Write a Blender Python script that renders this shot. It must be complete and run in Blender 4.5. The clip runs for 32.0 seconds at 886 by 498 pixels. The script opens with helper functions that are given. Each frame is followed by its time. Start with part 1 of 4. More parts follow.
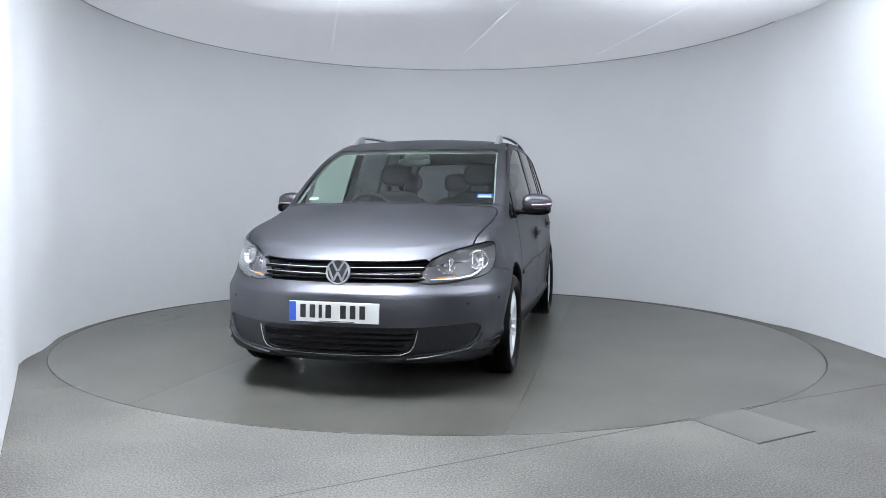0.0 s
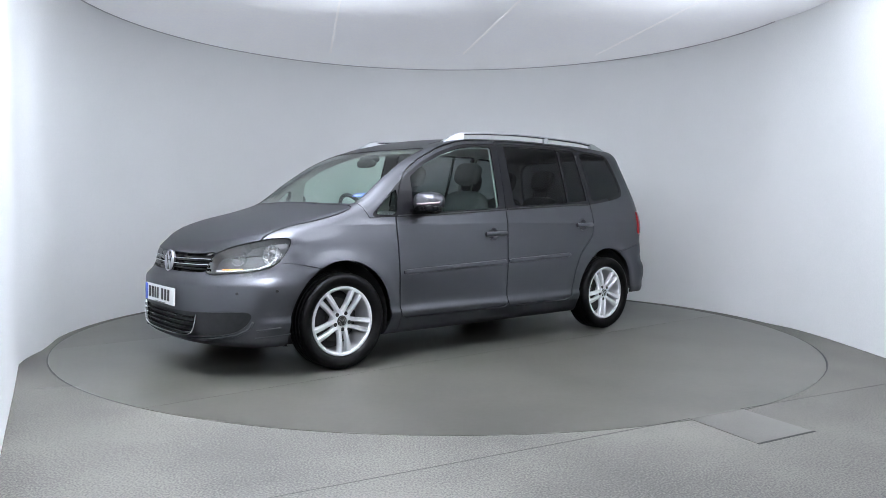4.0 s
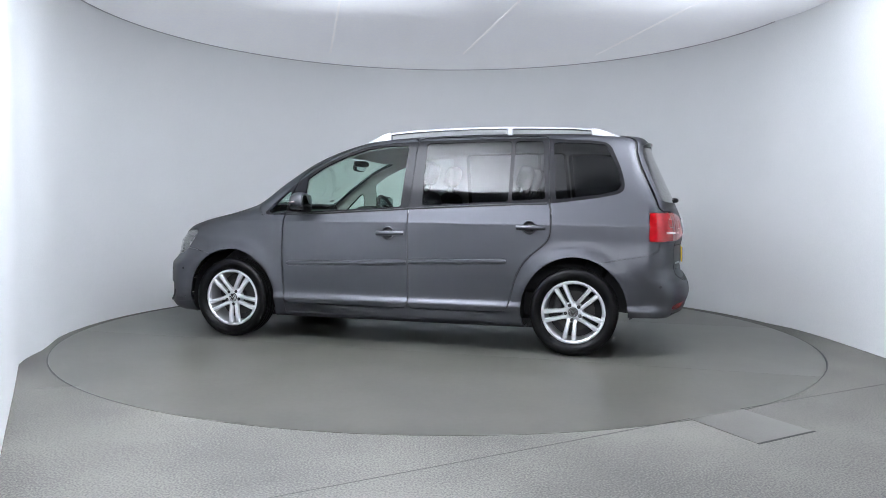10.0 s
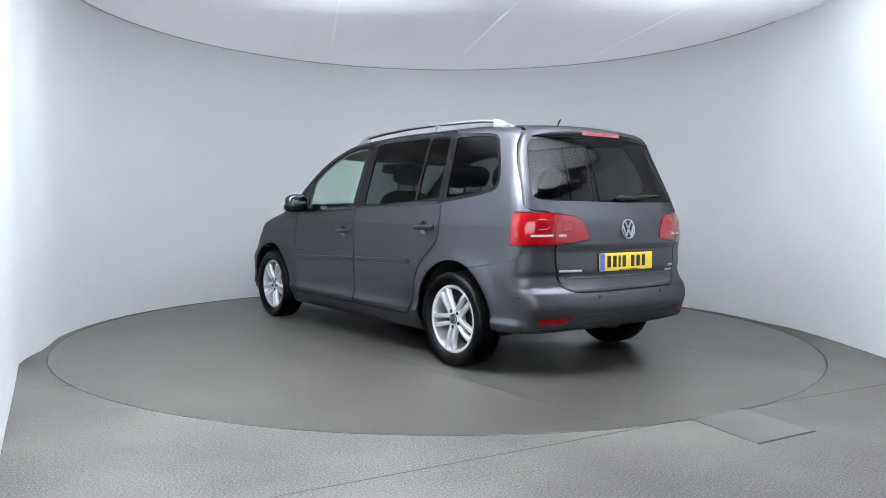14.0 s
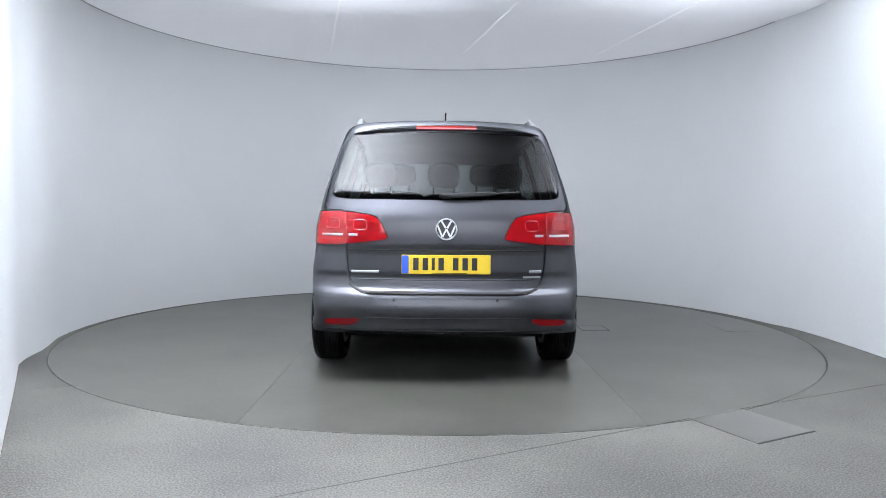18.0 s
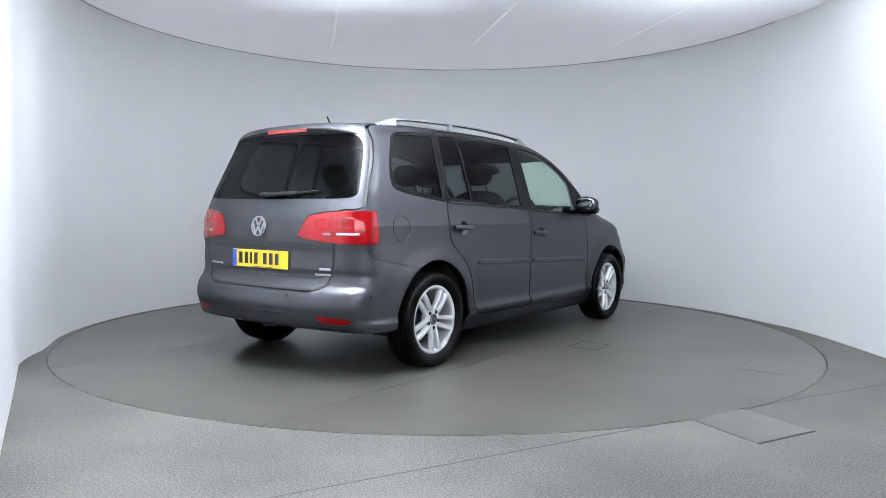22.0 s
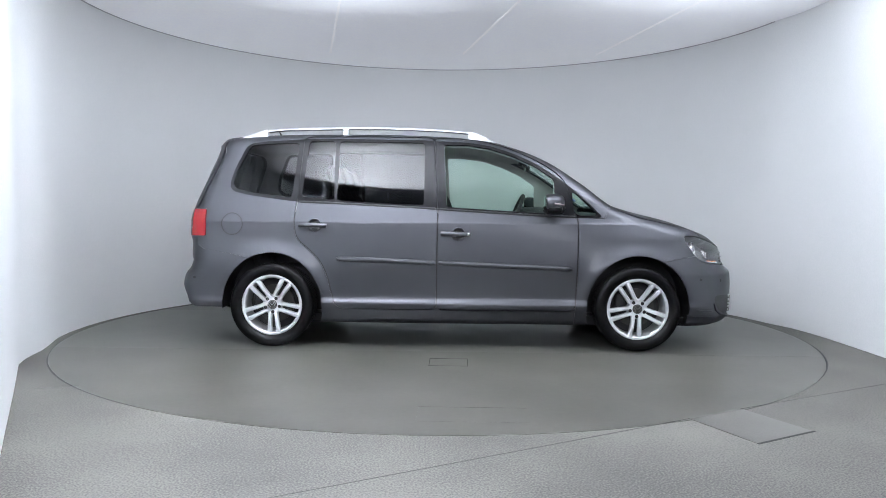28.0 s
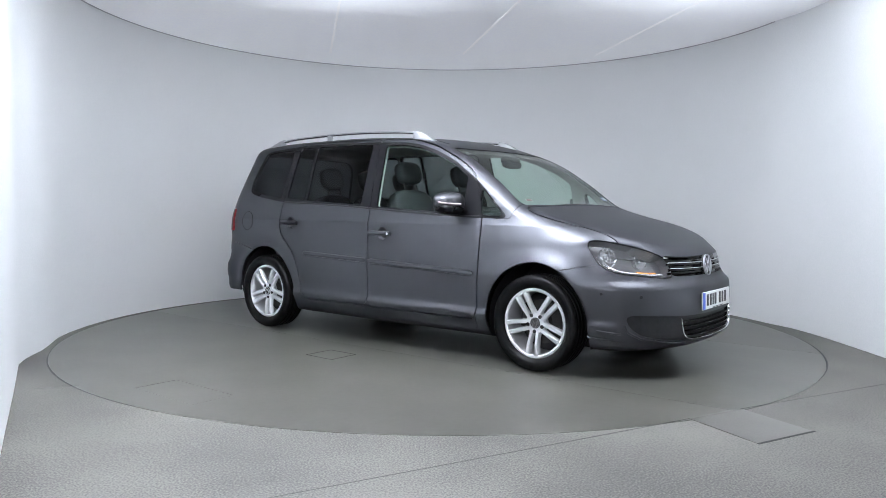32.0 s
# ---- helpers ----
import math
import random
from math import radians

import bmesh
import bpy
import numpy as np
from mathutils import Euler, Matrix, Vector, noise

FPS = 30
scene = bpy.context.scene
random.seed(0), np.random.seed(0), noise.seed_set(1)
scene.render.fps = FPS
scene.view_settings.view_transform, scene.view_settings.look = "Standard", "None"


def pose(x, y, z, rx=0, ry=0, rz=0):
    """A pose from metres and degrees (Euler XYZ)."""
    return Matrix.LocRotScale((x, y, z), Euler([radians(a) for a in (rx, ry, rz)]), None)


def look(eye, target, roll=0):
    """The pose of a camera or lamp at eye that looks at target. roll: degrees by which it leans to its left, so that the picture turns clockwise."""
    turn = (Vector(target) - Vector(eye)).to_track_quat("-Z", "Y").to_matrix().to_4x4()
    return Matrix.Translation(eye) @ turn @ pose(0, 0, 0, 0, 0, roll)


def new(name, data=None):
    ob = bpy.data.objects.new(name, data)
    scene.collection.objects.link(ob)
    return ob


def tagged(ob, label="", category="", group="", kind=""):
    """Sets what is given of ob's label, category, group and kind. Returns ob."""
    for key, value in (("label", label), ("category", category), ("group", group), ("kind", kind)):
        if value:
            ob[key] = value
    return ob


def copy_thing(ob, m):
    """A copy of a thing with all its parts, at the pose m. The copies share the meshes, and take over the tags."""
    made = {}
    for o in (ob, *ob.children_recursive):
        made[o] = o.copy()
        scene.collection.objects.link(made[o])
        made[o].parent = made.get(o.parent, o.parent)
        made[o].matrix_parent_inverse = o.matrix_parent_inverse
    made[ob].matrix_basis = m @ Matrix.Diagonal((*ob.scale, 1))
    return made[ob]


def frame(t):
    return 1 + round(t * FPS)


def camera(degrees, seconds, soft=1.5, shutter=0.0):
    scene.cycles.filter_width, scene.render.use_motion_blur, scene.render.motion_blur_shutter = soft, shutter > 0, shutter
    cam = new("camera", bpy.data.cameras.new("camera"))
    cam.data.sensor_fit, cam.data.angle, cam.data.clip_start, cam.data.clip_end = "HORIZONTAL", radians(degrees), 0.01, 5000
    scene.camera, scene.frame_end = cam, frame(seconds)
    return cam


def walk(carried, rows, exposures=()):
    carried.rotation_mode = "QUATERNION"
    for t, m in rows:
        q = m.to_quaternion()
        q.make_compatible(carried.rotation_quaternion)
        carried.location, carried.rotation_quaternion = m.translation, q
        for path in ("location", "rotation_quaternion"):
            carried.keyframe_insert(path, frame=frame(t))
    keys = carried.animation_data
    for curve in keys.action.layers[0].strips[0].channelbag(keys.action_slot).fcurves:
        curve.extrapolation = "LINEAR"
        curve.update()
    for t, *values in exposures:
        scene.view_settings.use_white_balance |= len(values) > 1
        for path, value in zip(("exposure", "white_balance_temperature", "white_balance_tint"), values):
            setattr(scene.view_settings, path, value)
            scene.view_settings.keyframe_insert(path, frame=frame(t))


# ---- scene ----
# ---- camera ----
cam = camera(61.88, 32.0, soft=0.8)
EYE = (0.0, -6.246, 1.036)
VIEW = look(EYE, (EYE[0] + 0.0052, EYE[1] + 1.0, EYE[2] - 0.0562), roll=0.488)
walk(cam, [(0.0, VIEW), (32.0, VIEW)], exposures=[(0.0, 0.0), (32.0, 0.0)])

# ---- world and lights ----
CEILING = 2.74
HALL = 3.9
world = bpy.data.worlds.new("studio_world")
scene.world = world
world.use_nodes = True
world.node_tree.nodes["Background"].inputs[0].default_value = (0.75, 0.8, 0.9, 1)
world.node_tree.nodes["Background"].inputs[1].default_value = 0.1


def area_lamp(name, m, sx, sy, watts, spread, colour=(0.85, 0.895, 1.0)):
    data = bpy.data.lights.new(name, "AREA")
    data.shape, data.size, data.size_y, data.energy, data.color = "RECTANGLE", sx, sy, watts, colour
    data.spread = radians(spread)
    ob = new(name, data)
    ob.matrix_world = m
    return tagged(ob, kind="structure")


# uplighters beside the mouth of the booth that wash the round ceiling from its rim
area_lamp("uplighter", look((-1.45, -4.25, 0.8), (-1.15, -2.85, CEILING)), 1.1, 1.1, 860, 57)
area_lamp("uplighter", look((2.50, -3.85, 0.8), (2.2, -2.5, CEILING)), 1.1, 1.1, 300, 56)
# unseen fill lamp added behind the camera to brighten the car's facing sides
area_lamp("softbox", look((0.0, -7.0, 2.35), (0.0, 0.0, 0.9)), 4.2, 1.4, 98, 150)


# ---- materials ----
def material(name, colour, rough=0.5, metal=0.0, **more):
    m = bpy.data.materials.new(name)
    m.use_nodes = True
    b = m.node_tree.nodes["Principled BSDF"]
    b.inputs["Base Color"].default_value = (*colour, 1)
    b.inputs["Roughness"].default_value = rough
    b.inputs["Metallic"].default_value = metal
    for key, value in more.items():
        b.inputs[key.replace("_", " ")].default_value = value
    return m


def mottled(name, dark, light, scale, rough, bump=0.0, fine=60.0, detail=8.0, metal=0.0, spread=0.12, grain=0.45, **more):
    """A surface with stains at one scale and grain at another."""
    m = material(name, light, rough, metal, **more)
    t = m.node_tree
    b = t.nodes["Principled BSDF"]
    co = t.nodes.new("ShaderNodeTexCoord")
    big, small = t.nodes.new("ShaderNodeTexNoise"), t.nodes.new("ShaderNodeTexNoise")
    big.inputs["Scale"].default_value, big.inputs["Detail"].default_value = scale, detail
    small.inputs["Scale"].default_value, small.inputs["Detail"].default_value = fine, 3.0
    for n in (big, small):
        t.links.new(co.outputs["Object"], n.inputs["Vector"])
    both = t.nodes.new("ShaderNodeMath")
    both.operation = "MULTIPLY_ADD"
    both.inputs[1].default_value = grain
    t.links.new(small.outputs["Fac"], both.inputs[0])
    half = t.nodes.new("ShaderNodeMath")
    half.operation = "MULTIPLY"
    half.inputs[1].default_value = 1 - grain
    t.links.new(big.outputs["Fac"], half.inputs[0])
    t.links.new(half.outputs[0], both.inputs[2])
    ramp = t.nodes.new("ShaderNodeValToRGB")
    ramp.color_ramp.elements[0].position, ramp.color_ramp.elements[1].position = 0.5 - spread, 0.5 + spread
    ramp.color_ramp.elements[0].color, ramp.color_ramp.elements[1].color = (*dark, 1), (*light, 1)
    t.links.new(both.outputs[0], ramp.inputs[0])
    t.links.new(ramp.outputs[0], b.inputs["Base Color"])
    if bump:
        n = t.nodes.new("ShaderNodeBump")
        n.inputs["Strength"].default_value, n.inputs["Distance"].default_value = bump, 0.004
        t.links.new(small.outputs["Fac"], n.inputs["Height"])
        t.links.new(n.outputs[0], b.inputs["Normal"])
    return m


def glass(name, tint, through=0.9):
    """A thin pane: tinted see-through with a mirror-like gloss that grows at a slant."""
    m = bpy.data.materials.new(name)
    m.use_nodes = True
    t = m.node_tree
    t.nodes.clear()
    out, mix = t.nodes.new("ShaderNodeOutputMaterial"), t.nodes.new("ShaderNodeMixShader")
    clear, gloss = (t.nodes.new("ShaderNodeBsdf" + k) for k in ("Transparent", "Glossy"))
    slant, power, fres = t.nodes.new("ShaderNodeLayerWeight"), t.nodes.new("ShaderNodeMath"), t.nodes.new("ShaderNodeMath")
    slant.inputs[0].default_value = 0.5
    power.operation, fres.operation = "POWER", "MULTIPLY_ADD"
    power.inputs[1].default_value = 5.0
    fres.inputs[1].default_value, fres.inputs[2].default_value = 0.985, 0.015
    t.links.new(slant.outputs["Facing"], power.inputs[0])
    t.links.new(power.outputs[0], fres.inputs[0])
    clear.inputs[0].default_value = (*tint, 1)
    gloss.inputs["Roughness"].default_value = 0.05
    t.links.new(fres.outputs[0], mix.inputs[0])
    t.links.new(clear.outputs[0], mix.inputs[1])
    t.links.new(gloss.outputs[0], mix.inputs[2])
    t.links.new(mix.outputs[0], out.inputs[0])
    return m


WALL = mottled("white_wall_paint", (0.76, 0.78, 0.78), (0.82, 0.83, 0.83), 0.6, 0.62, 0.05, 90)
DARK_WALL = mottled("grey_hall_paint", (0.24, 0.24, 0.245), (0.30, 0.30, 0.305), 0.8, 0.7, 0.05, 90)
CEIL = mottled("white_membrane_added_glow", (0.72, 0.73, 0.75), (0.77, 0.78, 0.79), 0.5, 0.6, 0.0, 40, Emission_Color=(0.86, 0.90, 1.0, 1), Emission_Strength=0.23)  # even glow added to lift the ceiling's brightness
CONCRETE = mottled("speckled_concrete", (0.026, 0.0250, 0.0215), (0.112, 0.1080, 0.094), 0.9, 0.7, 0.0, 120, spread=0.10, grain=0.64)
TABLE = mottled("smooth_concrete_paint", (0.047, 0.0453, 0.0385), (0.078, 0.0752, 0.065), 1.5, 0.36, 0.0, 30, spread=0.16, grain=0.2)
DECK = mottled("worn_smooth_deck", (0.045, 0.0440, 0.037), (0.076, 0.0740, 0.064), 1.8, 0.33, 0.0, 25, spread=0.16, grain=0.2)
HATCH = mottled("worn_hatch_plate", (0.054, 0.0520, 0.045), (0.088, 0.0850, 0.074), 2.0, 0.5, 0.02, 120, spread=0.12, grain=0.6)
DARK_GAP_AND_SHADE = material("dark_gap_and_shade", (0.015, 0.015, 0.015), 0.8)
GREY_GAP = material("dusty_gap", (0.045, 0.045, 0.042), 0.9)
FAINT_GAP = material("painted_over_gap", (0.058, 0.056, 0.048), 0.36)
# seams get an added glow so that they stand out from the ceiling
SEAM = material("pale_seam_added_glow", (0.95, 0.95, 0.95), 0.4, Emission_Color=(0.86, 0.90, 1.0, 1), Emission_Strength=0.34)
JOINT_SHADE = material("grey_joint_shade", (0.45, 0.45, 0.46), 0.7)
PAINT = material("grey_metallic_paint", (0.064, 0.066, 0.073), 0.44, 0.92, Coat_Weight=0.30, Coat_Roughness=0.15, Specular_Tint=(0.4, 0.4, 0.42, 1))
BLACK_GLOSS = material("gloss_black_trim", (0.004, 0.004, 0.0045), 0.12, 0.0, Specular_IOR_Level=0.12)
BLACK_PLASTIC = mottled("black_plastic", (0.006, 0.006, 0.0065), (0.012, 0.012, 0.013), 30, 0.5, 0.1, 400, Specular_IOR_Level=0.25)
PILLAR = material("black_pillar_film", (0.008, 0.008, 0.009), 0.2, 0.0, Specular_IOR_Level=0.09)
RUBBER = mottled("tyre_rubber", (0.002, 0.002, 0.002), (0.0045, 0.0045, 0.0045), 20, 0.4, 0.1, 300, Specular_IOR_Level=0.08)
ALLOY = material("silver_alloy", (0.72, 0.73, 0.74), 0.34, 0.62, Coat_Weight=0.4)
CHROME = material("chrome", (0.82, 0.83, 0.85), 0.08, 1.0)
SATIN = material("satin_silver", (0.44, 0.45, 0.47), 0.34, 0.9)
MIRROR_GLASS = material("tinted_mirror_glass", (0.30, 0.34, 0.33), 0.03, 1.0)
CLEAR = glass("clear_green_glass", (0.75, 0.87, 0.81))
PRIVACY = glass("privacy_glass", (0.11, 0.117, 0.123))


# ---- building blocks ----
def part(name, bm, mat, parent=None, label=""):
    """Links a bmesh as one mesh object under a thing or a part."""
    me = bpy.data.meshes.new(name)
    bm.to_mesh(me)
    bm.free()
    return linked(name, me, mat, parent, label)


def linked(name, me, mat, parent=None, label=""):
    me.materials.append(mat)
    ob = new(name, me)
    ob.parent = parent
    if label:
        tagged(ob, label)
    return ob


def box(bm, cx, cy, cz, sx, sy, sz, bevel=0.0, m=None):
    made = bmesh.ops.create_cube(bm, size=1.0, matrix=(m or Matrix()) @ Matrix.Translation((cx, cy, cz)) @ Matrix.Diagonal((sx, sy, sz, 1)))
    if bevel:
        edges = list({e for v in made["verts"] for e in v.link_edges})
        bmesh.ops.bevel(bm, geom=edges, offset=bevel, segments=2, affect="EDGES", profile=0.5)
    return bm


def smooth(bm, angle=35):
    lim = radians(angle)
    for f in bm.faces:
        f.smooth = True
    for e in bm.edges:
        if len(e.link_faces) == 2:
            e.smooth = e.calc_face_angle(0) < lim
    return bm


# ---- the room ----
def wall_line():
    """The foot of the wall, from the left end round the back to the right end."""
    pts = [(-1.70, -3.44), (-2.00, -2.865), (-2.35, -2.19), (-2.714, -1.50), (-2.765, -1.33), (-2.79, -1.19), (-2.81, -1.04), (-2.86, -0.85)]
    n = 72
    for i in range(n + 1):
        a = radians(190 - i * (190 - 10) / n)
        pts.append((0.03 + 3.03 * math.cos(a), 3.03 * math.sin(a) - 0.02))
    return pts + [(3.07, 0.33), (3.11, 0.20), (3.145, -0.08), (3.158, -0.35), (3.16, -0.75), (3.16, -4.3)]


def ribbon(name, pts, z0, z1, thick, mat):
    """An upright sheet of some thickness that follows a line of points, its face to the right hand of the way."""
    bm = bmesh.new()
    rows = []
    for i, p in enumerate(pts):
        a, c = Vector(pts[max(i - 1, 0)]), Vector(pts[min(i + 1, len(pts) - 1)])
        d = (c - a).normalized()
        out = Vector((-d.y, d.x)) * thick
        rows.append([bm.verts.new((q[0], q[1], z)) for q in (p, (p[0] + out.x, p[1] + out.y)) for z in (z0, z1)])
    for r, s in zip(rows, rows[1:]):
        for k, l in ((0, 1), (1, 3), (3, 2), (2, 0)):
            bm.faces.new((r[k], r[l], s[l], s[k]))
    bm.faces.new((rows[0][0], rows[0][2], rows[0][3], rows[0][1]))
    bm.faces.new((rows[-1][0], rows[-1][1], rows[-1][3], rows[-1][2]))
    bmesh.ops.recalc_face_normals(bm, faces=bm.faces)
    return tagged(part(name, smooth(bm, 20), mat), kind="structure")


def ring(bm, r0, r1, z, n=160):
    a = [[bm.verts.new((r * math.cos(2 * math.pi * i / n), r * math.sin(2 * math.pi * i / n), z)) for i in range(n)] for r in (r0, r1)]
    for i in range(n):
        j = (i + 1) % n
        bm.faces.new((a[0][i], a[1][i], a[1][j], a[0][j]))


def strip(name, a, b, width, z, mat, height=0.002):
    """A thin straight line laid on the floor or the ceiling."""
    a, b = Vector((*a, z)), Vector((*b, z))
    d = b - a
    m = Matrix.Translation((a + b) / 2) @ Matrix.Rotation(math.atan2(d.y, d.x), 4, "Z")
    return part(name, box(bmesh.new(), 0, 0, 0, d.length, width, height, 0, m), mat)


TABLE_R = 2.934


def room():
    bm = bmesh.new()
    ring(bm, TABLE_R + 0.006, 4.6, 0)
    ring(bm, 4.6, 12.0, 0)
    ring(bm, TABLE_R - 0.05, TABLE_R + 0.006, -0.06)
    bmesh.ops.remove_doubles(bm, verts=bm.verts, dist=0.0005)
    tagged(part("floor", bm, CONCRETE), kind="structure")
    ribbon("wall_curved", wall_line(), 0.0, CEILING, 0.12, WALL)
    ribbon("wall_hall", [(4.5, 4.9), (4.5, -7.9), (-4.5, -7.9), (-4.5, 4.9), (4.44, 4.9)], 0.0, HALL, -0.12, DARK_WALL)
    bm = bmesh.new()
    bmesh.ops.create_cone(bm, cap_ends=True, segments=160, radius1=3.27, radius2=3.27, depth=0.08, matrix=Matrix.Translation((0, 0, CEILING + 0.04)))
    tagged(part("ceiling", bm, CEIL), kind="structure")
    tagged(part("ceiling_hall", box(bmesh.new(), 0, -1.5, HALL + 0.06, 9.2, 13.0, 0.12), DARK_WALL), kind="structure")


    # floor joints and the hatch beside the turntable
    for a, b, w in (((-2.6, -4.79), (1.249, -2.637), 0.0045), ((1.577, -2.452), (3.1, -1.655), 0.0045), ((-2.27, -2.144), (-2.053, -2.062), 0.004)):
        tagged(strip("floor_joint", a, b, w, 0.0, GREY_GAP), kind="structure")
    corners = [Vector((1.249, -2.640)), Vector((1.585, -2.452)), Vector((1.765, -2.827)), Vector((1.422, -3.018))]
    bm = bmesh.new()
    top = [bm.verts.new((*c, 0.001)) for c in corners]
    low = [bm.verts.new((*c, 0.0)) for c in corners]
    bm.faces.new(top)
    for i in range(4):
        bm.faces.new((top[i], low[i], low[(i + 1) % 4], top[(i + 1) % 4]))
    bmesh.ops.recalc_face_normals(bm, faces=bm.faces)
    hatch = tagged(part("floor_hatch", bm, HATCH), "smooth grey metal hatch plate let into the concrete floor", "hatch")
    lip = part("edge_gap", box(bmesh.new(), 0, 0, 0, 0.40, 0.011, 0.002, 0, Matrix.Translation((1.597, -2.931, 0.001)) @ Matrix.Rotation(math.atan2(0.191, 0.343), 4, "Z")), DARK_GAP_AND_SHADE, hatch)
    part("edge_gap", box(bmesh.new(), 0, 0, 0, 0.41, 0.003, 0.002, 0, Matrix.Translation((1.335, -2.829, 0.001)) @ Matrix.Rotation(math.atan2(-0.378, 0.173), 4, "Z")), FAINT_GAP, hatch)
    # the open edge of the turntable, widest where the floor is chipped
    for a0, a1, wide in ((202, 238, 0.008), (322, 352, 0.007)):
        bm, rows = bmesh.new(), []
        for i in range(41):
            a, w = radians(a0 + (a1 - a0) * i / 40), wide * math.sin(math.pi * i / 40) + 0.003
            rows.append([bm.verts.new((r * math.cos(a), r * math.sin(a), 0.001)) for r in (TABLE_R + 0.001, TABLE_R + 0.002 + w)])
        for p, q in zip(rows, rows[1:]):
            bm.faces.new((p[0], p[1], q[1], q[0]))
        tagged(part("floor_gap", bm, DARK_GAP_AND_SHADE), kind="structure")
    # grey strip stands in for the shade line where wall meets ceiling
    inner = [(x * (1 - 0.0015), y * (1 - 0.0015)) for x, y in wall_line()[8:-6]]
    ribbon("ceiling_trim", inner, CEILING - 0.010, CEILING - 0.001, 0.004, JOINT_SHADE)
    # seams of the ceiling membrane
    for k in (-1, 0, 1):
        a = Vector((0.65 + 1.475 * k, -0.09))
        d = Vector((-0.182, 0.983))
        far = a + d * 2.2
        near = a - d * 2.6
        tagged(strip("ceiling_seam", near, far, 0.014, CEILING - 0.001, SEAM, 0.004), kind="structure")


room()

# ---- the car's form ----
def curve_through(xs, ys):
    """A smooth curve through a few heights or widths (monotone cubic)."""
    xs, ys = np.array(xs, float), np.array(ys, float)
    h, d = np.diff(xs), np.diff(ys) / np.diff(xs)
    m = np.zeros_like(xs)
    m[1:-1] = np.where(d[:-1] * d[1:] > 0, 2 * d[:-1] * d[1:] / np.where(d[:-1] + d[1:] == 0, 1, d[:-1] + d[1:]), 0)
    m[0], m[-1] = d[0], d[-1]

    def f(x):
        x = np.clip(x, xs[0], xs[-1])
        i = np.clip(np.searchsorted(xs, x) - 1, 0, len(xs) - 2)
        t = (x - xs[i]) / h[i]
        return ((2 * t**3 - 3 * t**2 + 1) * ys[i] + (t**3 - 2 * t**2 + t) * h[i] * m[i] + (3 * t**2 - 2 * t**3) * ys[i + 1] + (t**3 - t**2) * h[i] * m[i + 1])

    return f


# centre line from the tail to the nose
TOP = curve_through([-2.4, -1.9, -1.78, -1.2, -0.6, -0.05, 0.22, 0.44, 0.68, 0.93, 1.18, 1.29, 1.40, 1.65, 1.89, 2.03, 2.14, 2.3],
                    [1.492, 1.556, 1.573, 1.602, 1.607, 1.59, 1.567, 1.513, 1.418, 1.262, 1.086, 1.048, 1.017, 0.955, 0.866, 0.797, 0.73, 0.57])
# half width at the doors, by height
SIDE = curve_through([0.12, 0.20, 0.26, 0.30, 0.325, 0.372, 0.40, 0.45, 0.60, 0.75, 0.918, 0.934, 1.03, 1.10, 1.30, 1.50, 1.62],
                     [0.790, 0.820, 0.846, 0.862, 0.865, 0.8485, 0.847, 0.849, 0.858, 0.857, 0.853, 0.8495, 0.829, 0.812, 0.755, 0.692, 0.645])
TAPER_REAR = curve_through([0.2, 0.6, 0.83, 1.01, 1.09, 1.26, 1.5], [0.037, 0.027, 0.041, 0.043, 0.042, 0.044, 0.051])
TAPER_FRONT = curve_through([0.2, 0.6, 0.8, 0.98, 1.2, 1.5], [0.009, -0.003, 0.015, 0.046, 0.053, 0.069])
NOSE = curve_through([0.12, 0.17, 0.20, 0.26, 0.35, 0.45, 0.55, 0.61, 0.65, 0.74, 0.80], [2.01, 2.115, 2.165, 2.195, 2.197, 2.197, 2.19, 2.142, 2.126, 2.116, 2.08])
TAIL = curve_through([0.14, 0.20, 0.28, 0.36, 0.44, 0.50, 0.525, 0.545, 0.56, 0.60, 0.625, 0.66, 0.755, 0.785, 0.82, 0.94, 1.08, 1.27, 1.50, 1.60],
                     [-1.882, -2.039, -2.095, -2.12, -2.142, -2.131, -2.119, -2.102, -2.088, -2.072, -2.067, -2.073, -2.071, -2.075, -2.083, -2.074, -2.026, -1.937, -1.84, -1.82])
WHEEL_X, WHEEL_Y, WHEEL_Z, ARCH = 1.339, 0.845, 0.302, 0.372


def step(a, b, x):
    t = np.clip((x - a) / (b - a), 0, 1)
    return t * t * (3 - 2 * t)


def softmax(a, b, k):
    h = np.maximum(k - np.abs(a - b), 0) / k
    return np.maximum(a, b) + h * h * k / 4


def half_width(x, z):
    w = SIDE(z) - TAPER_REAR(z) * np.where(x < 0, (x / 1.5) ** 2, 0) - TAPER_FRONT(z) * np.where(x > 0, (x / 1.07) ** 2, 0)
    for wx in (WHEEL_X, -WHEEL_X):
        r = np.hypot(x - wx, z - WHEEL_Z)
        w = w + 0.02 * np.exp(-(((r - 0.385) / 0.07) ** 2)) * step(0.2, 0.45, z)
    return w


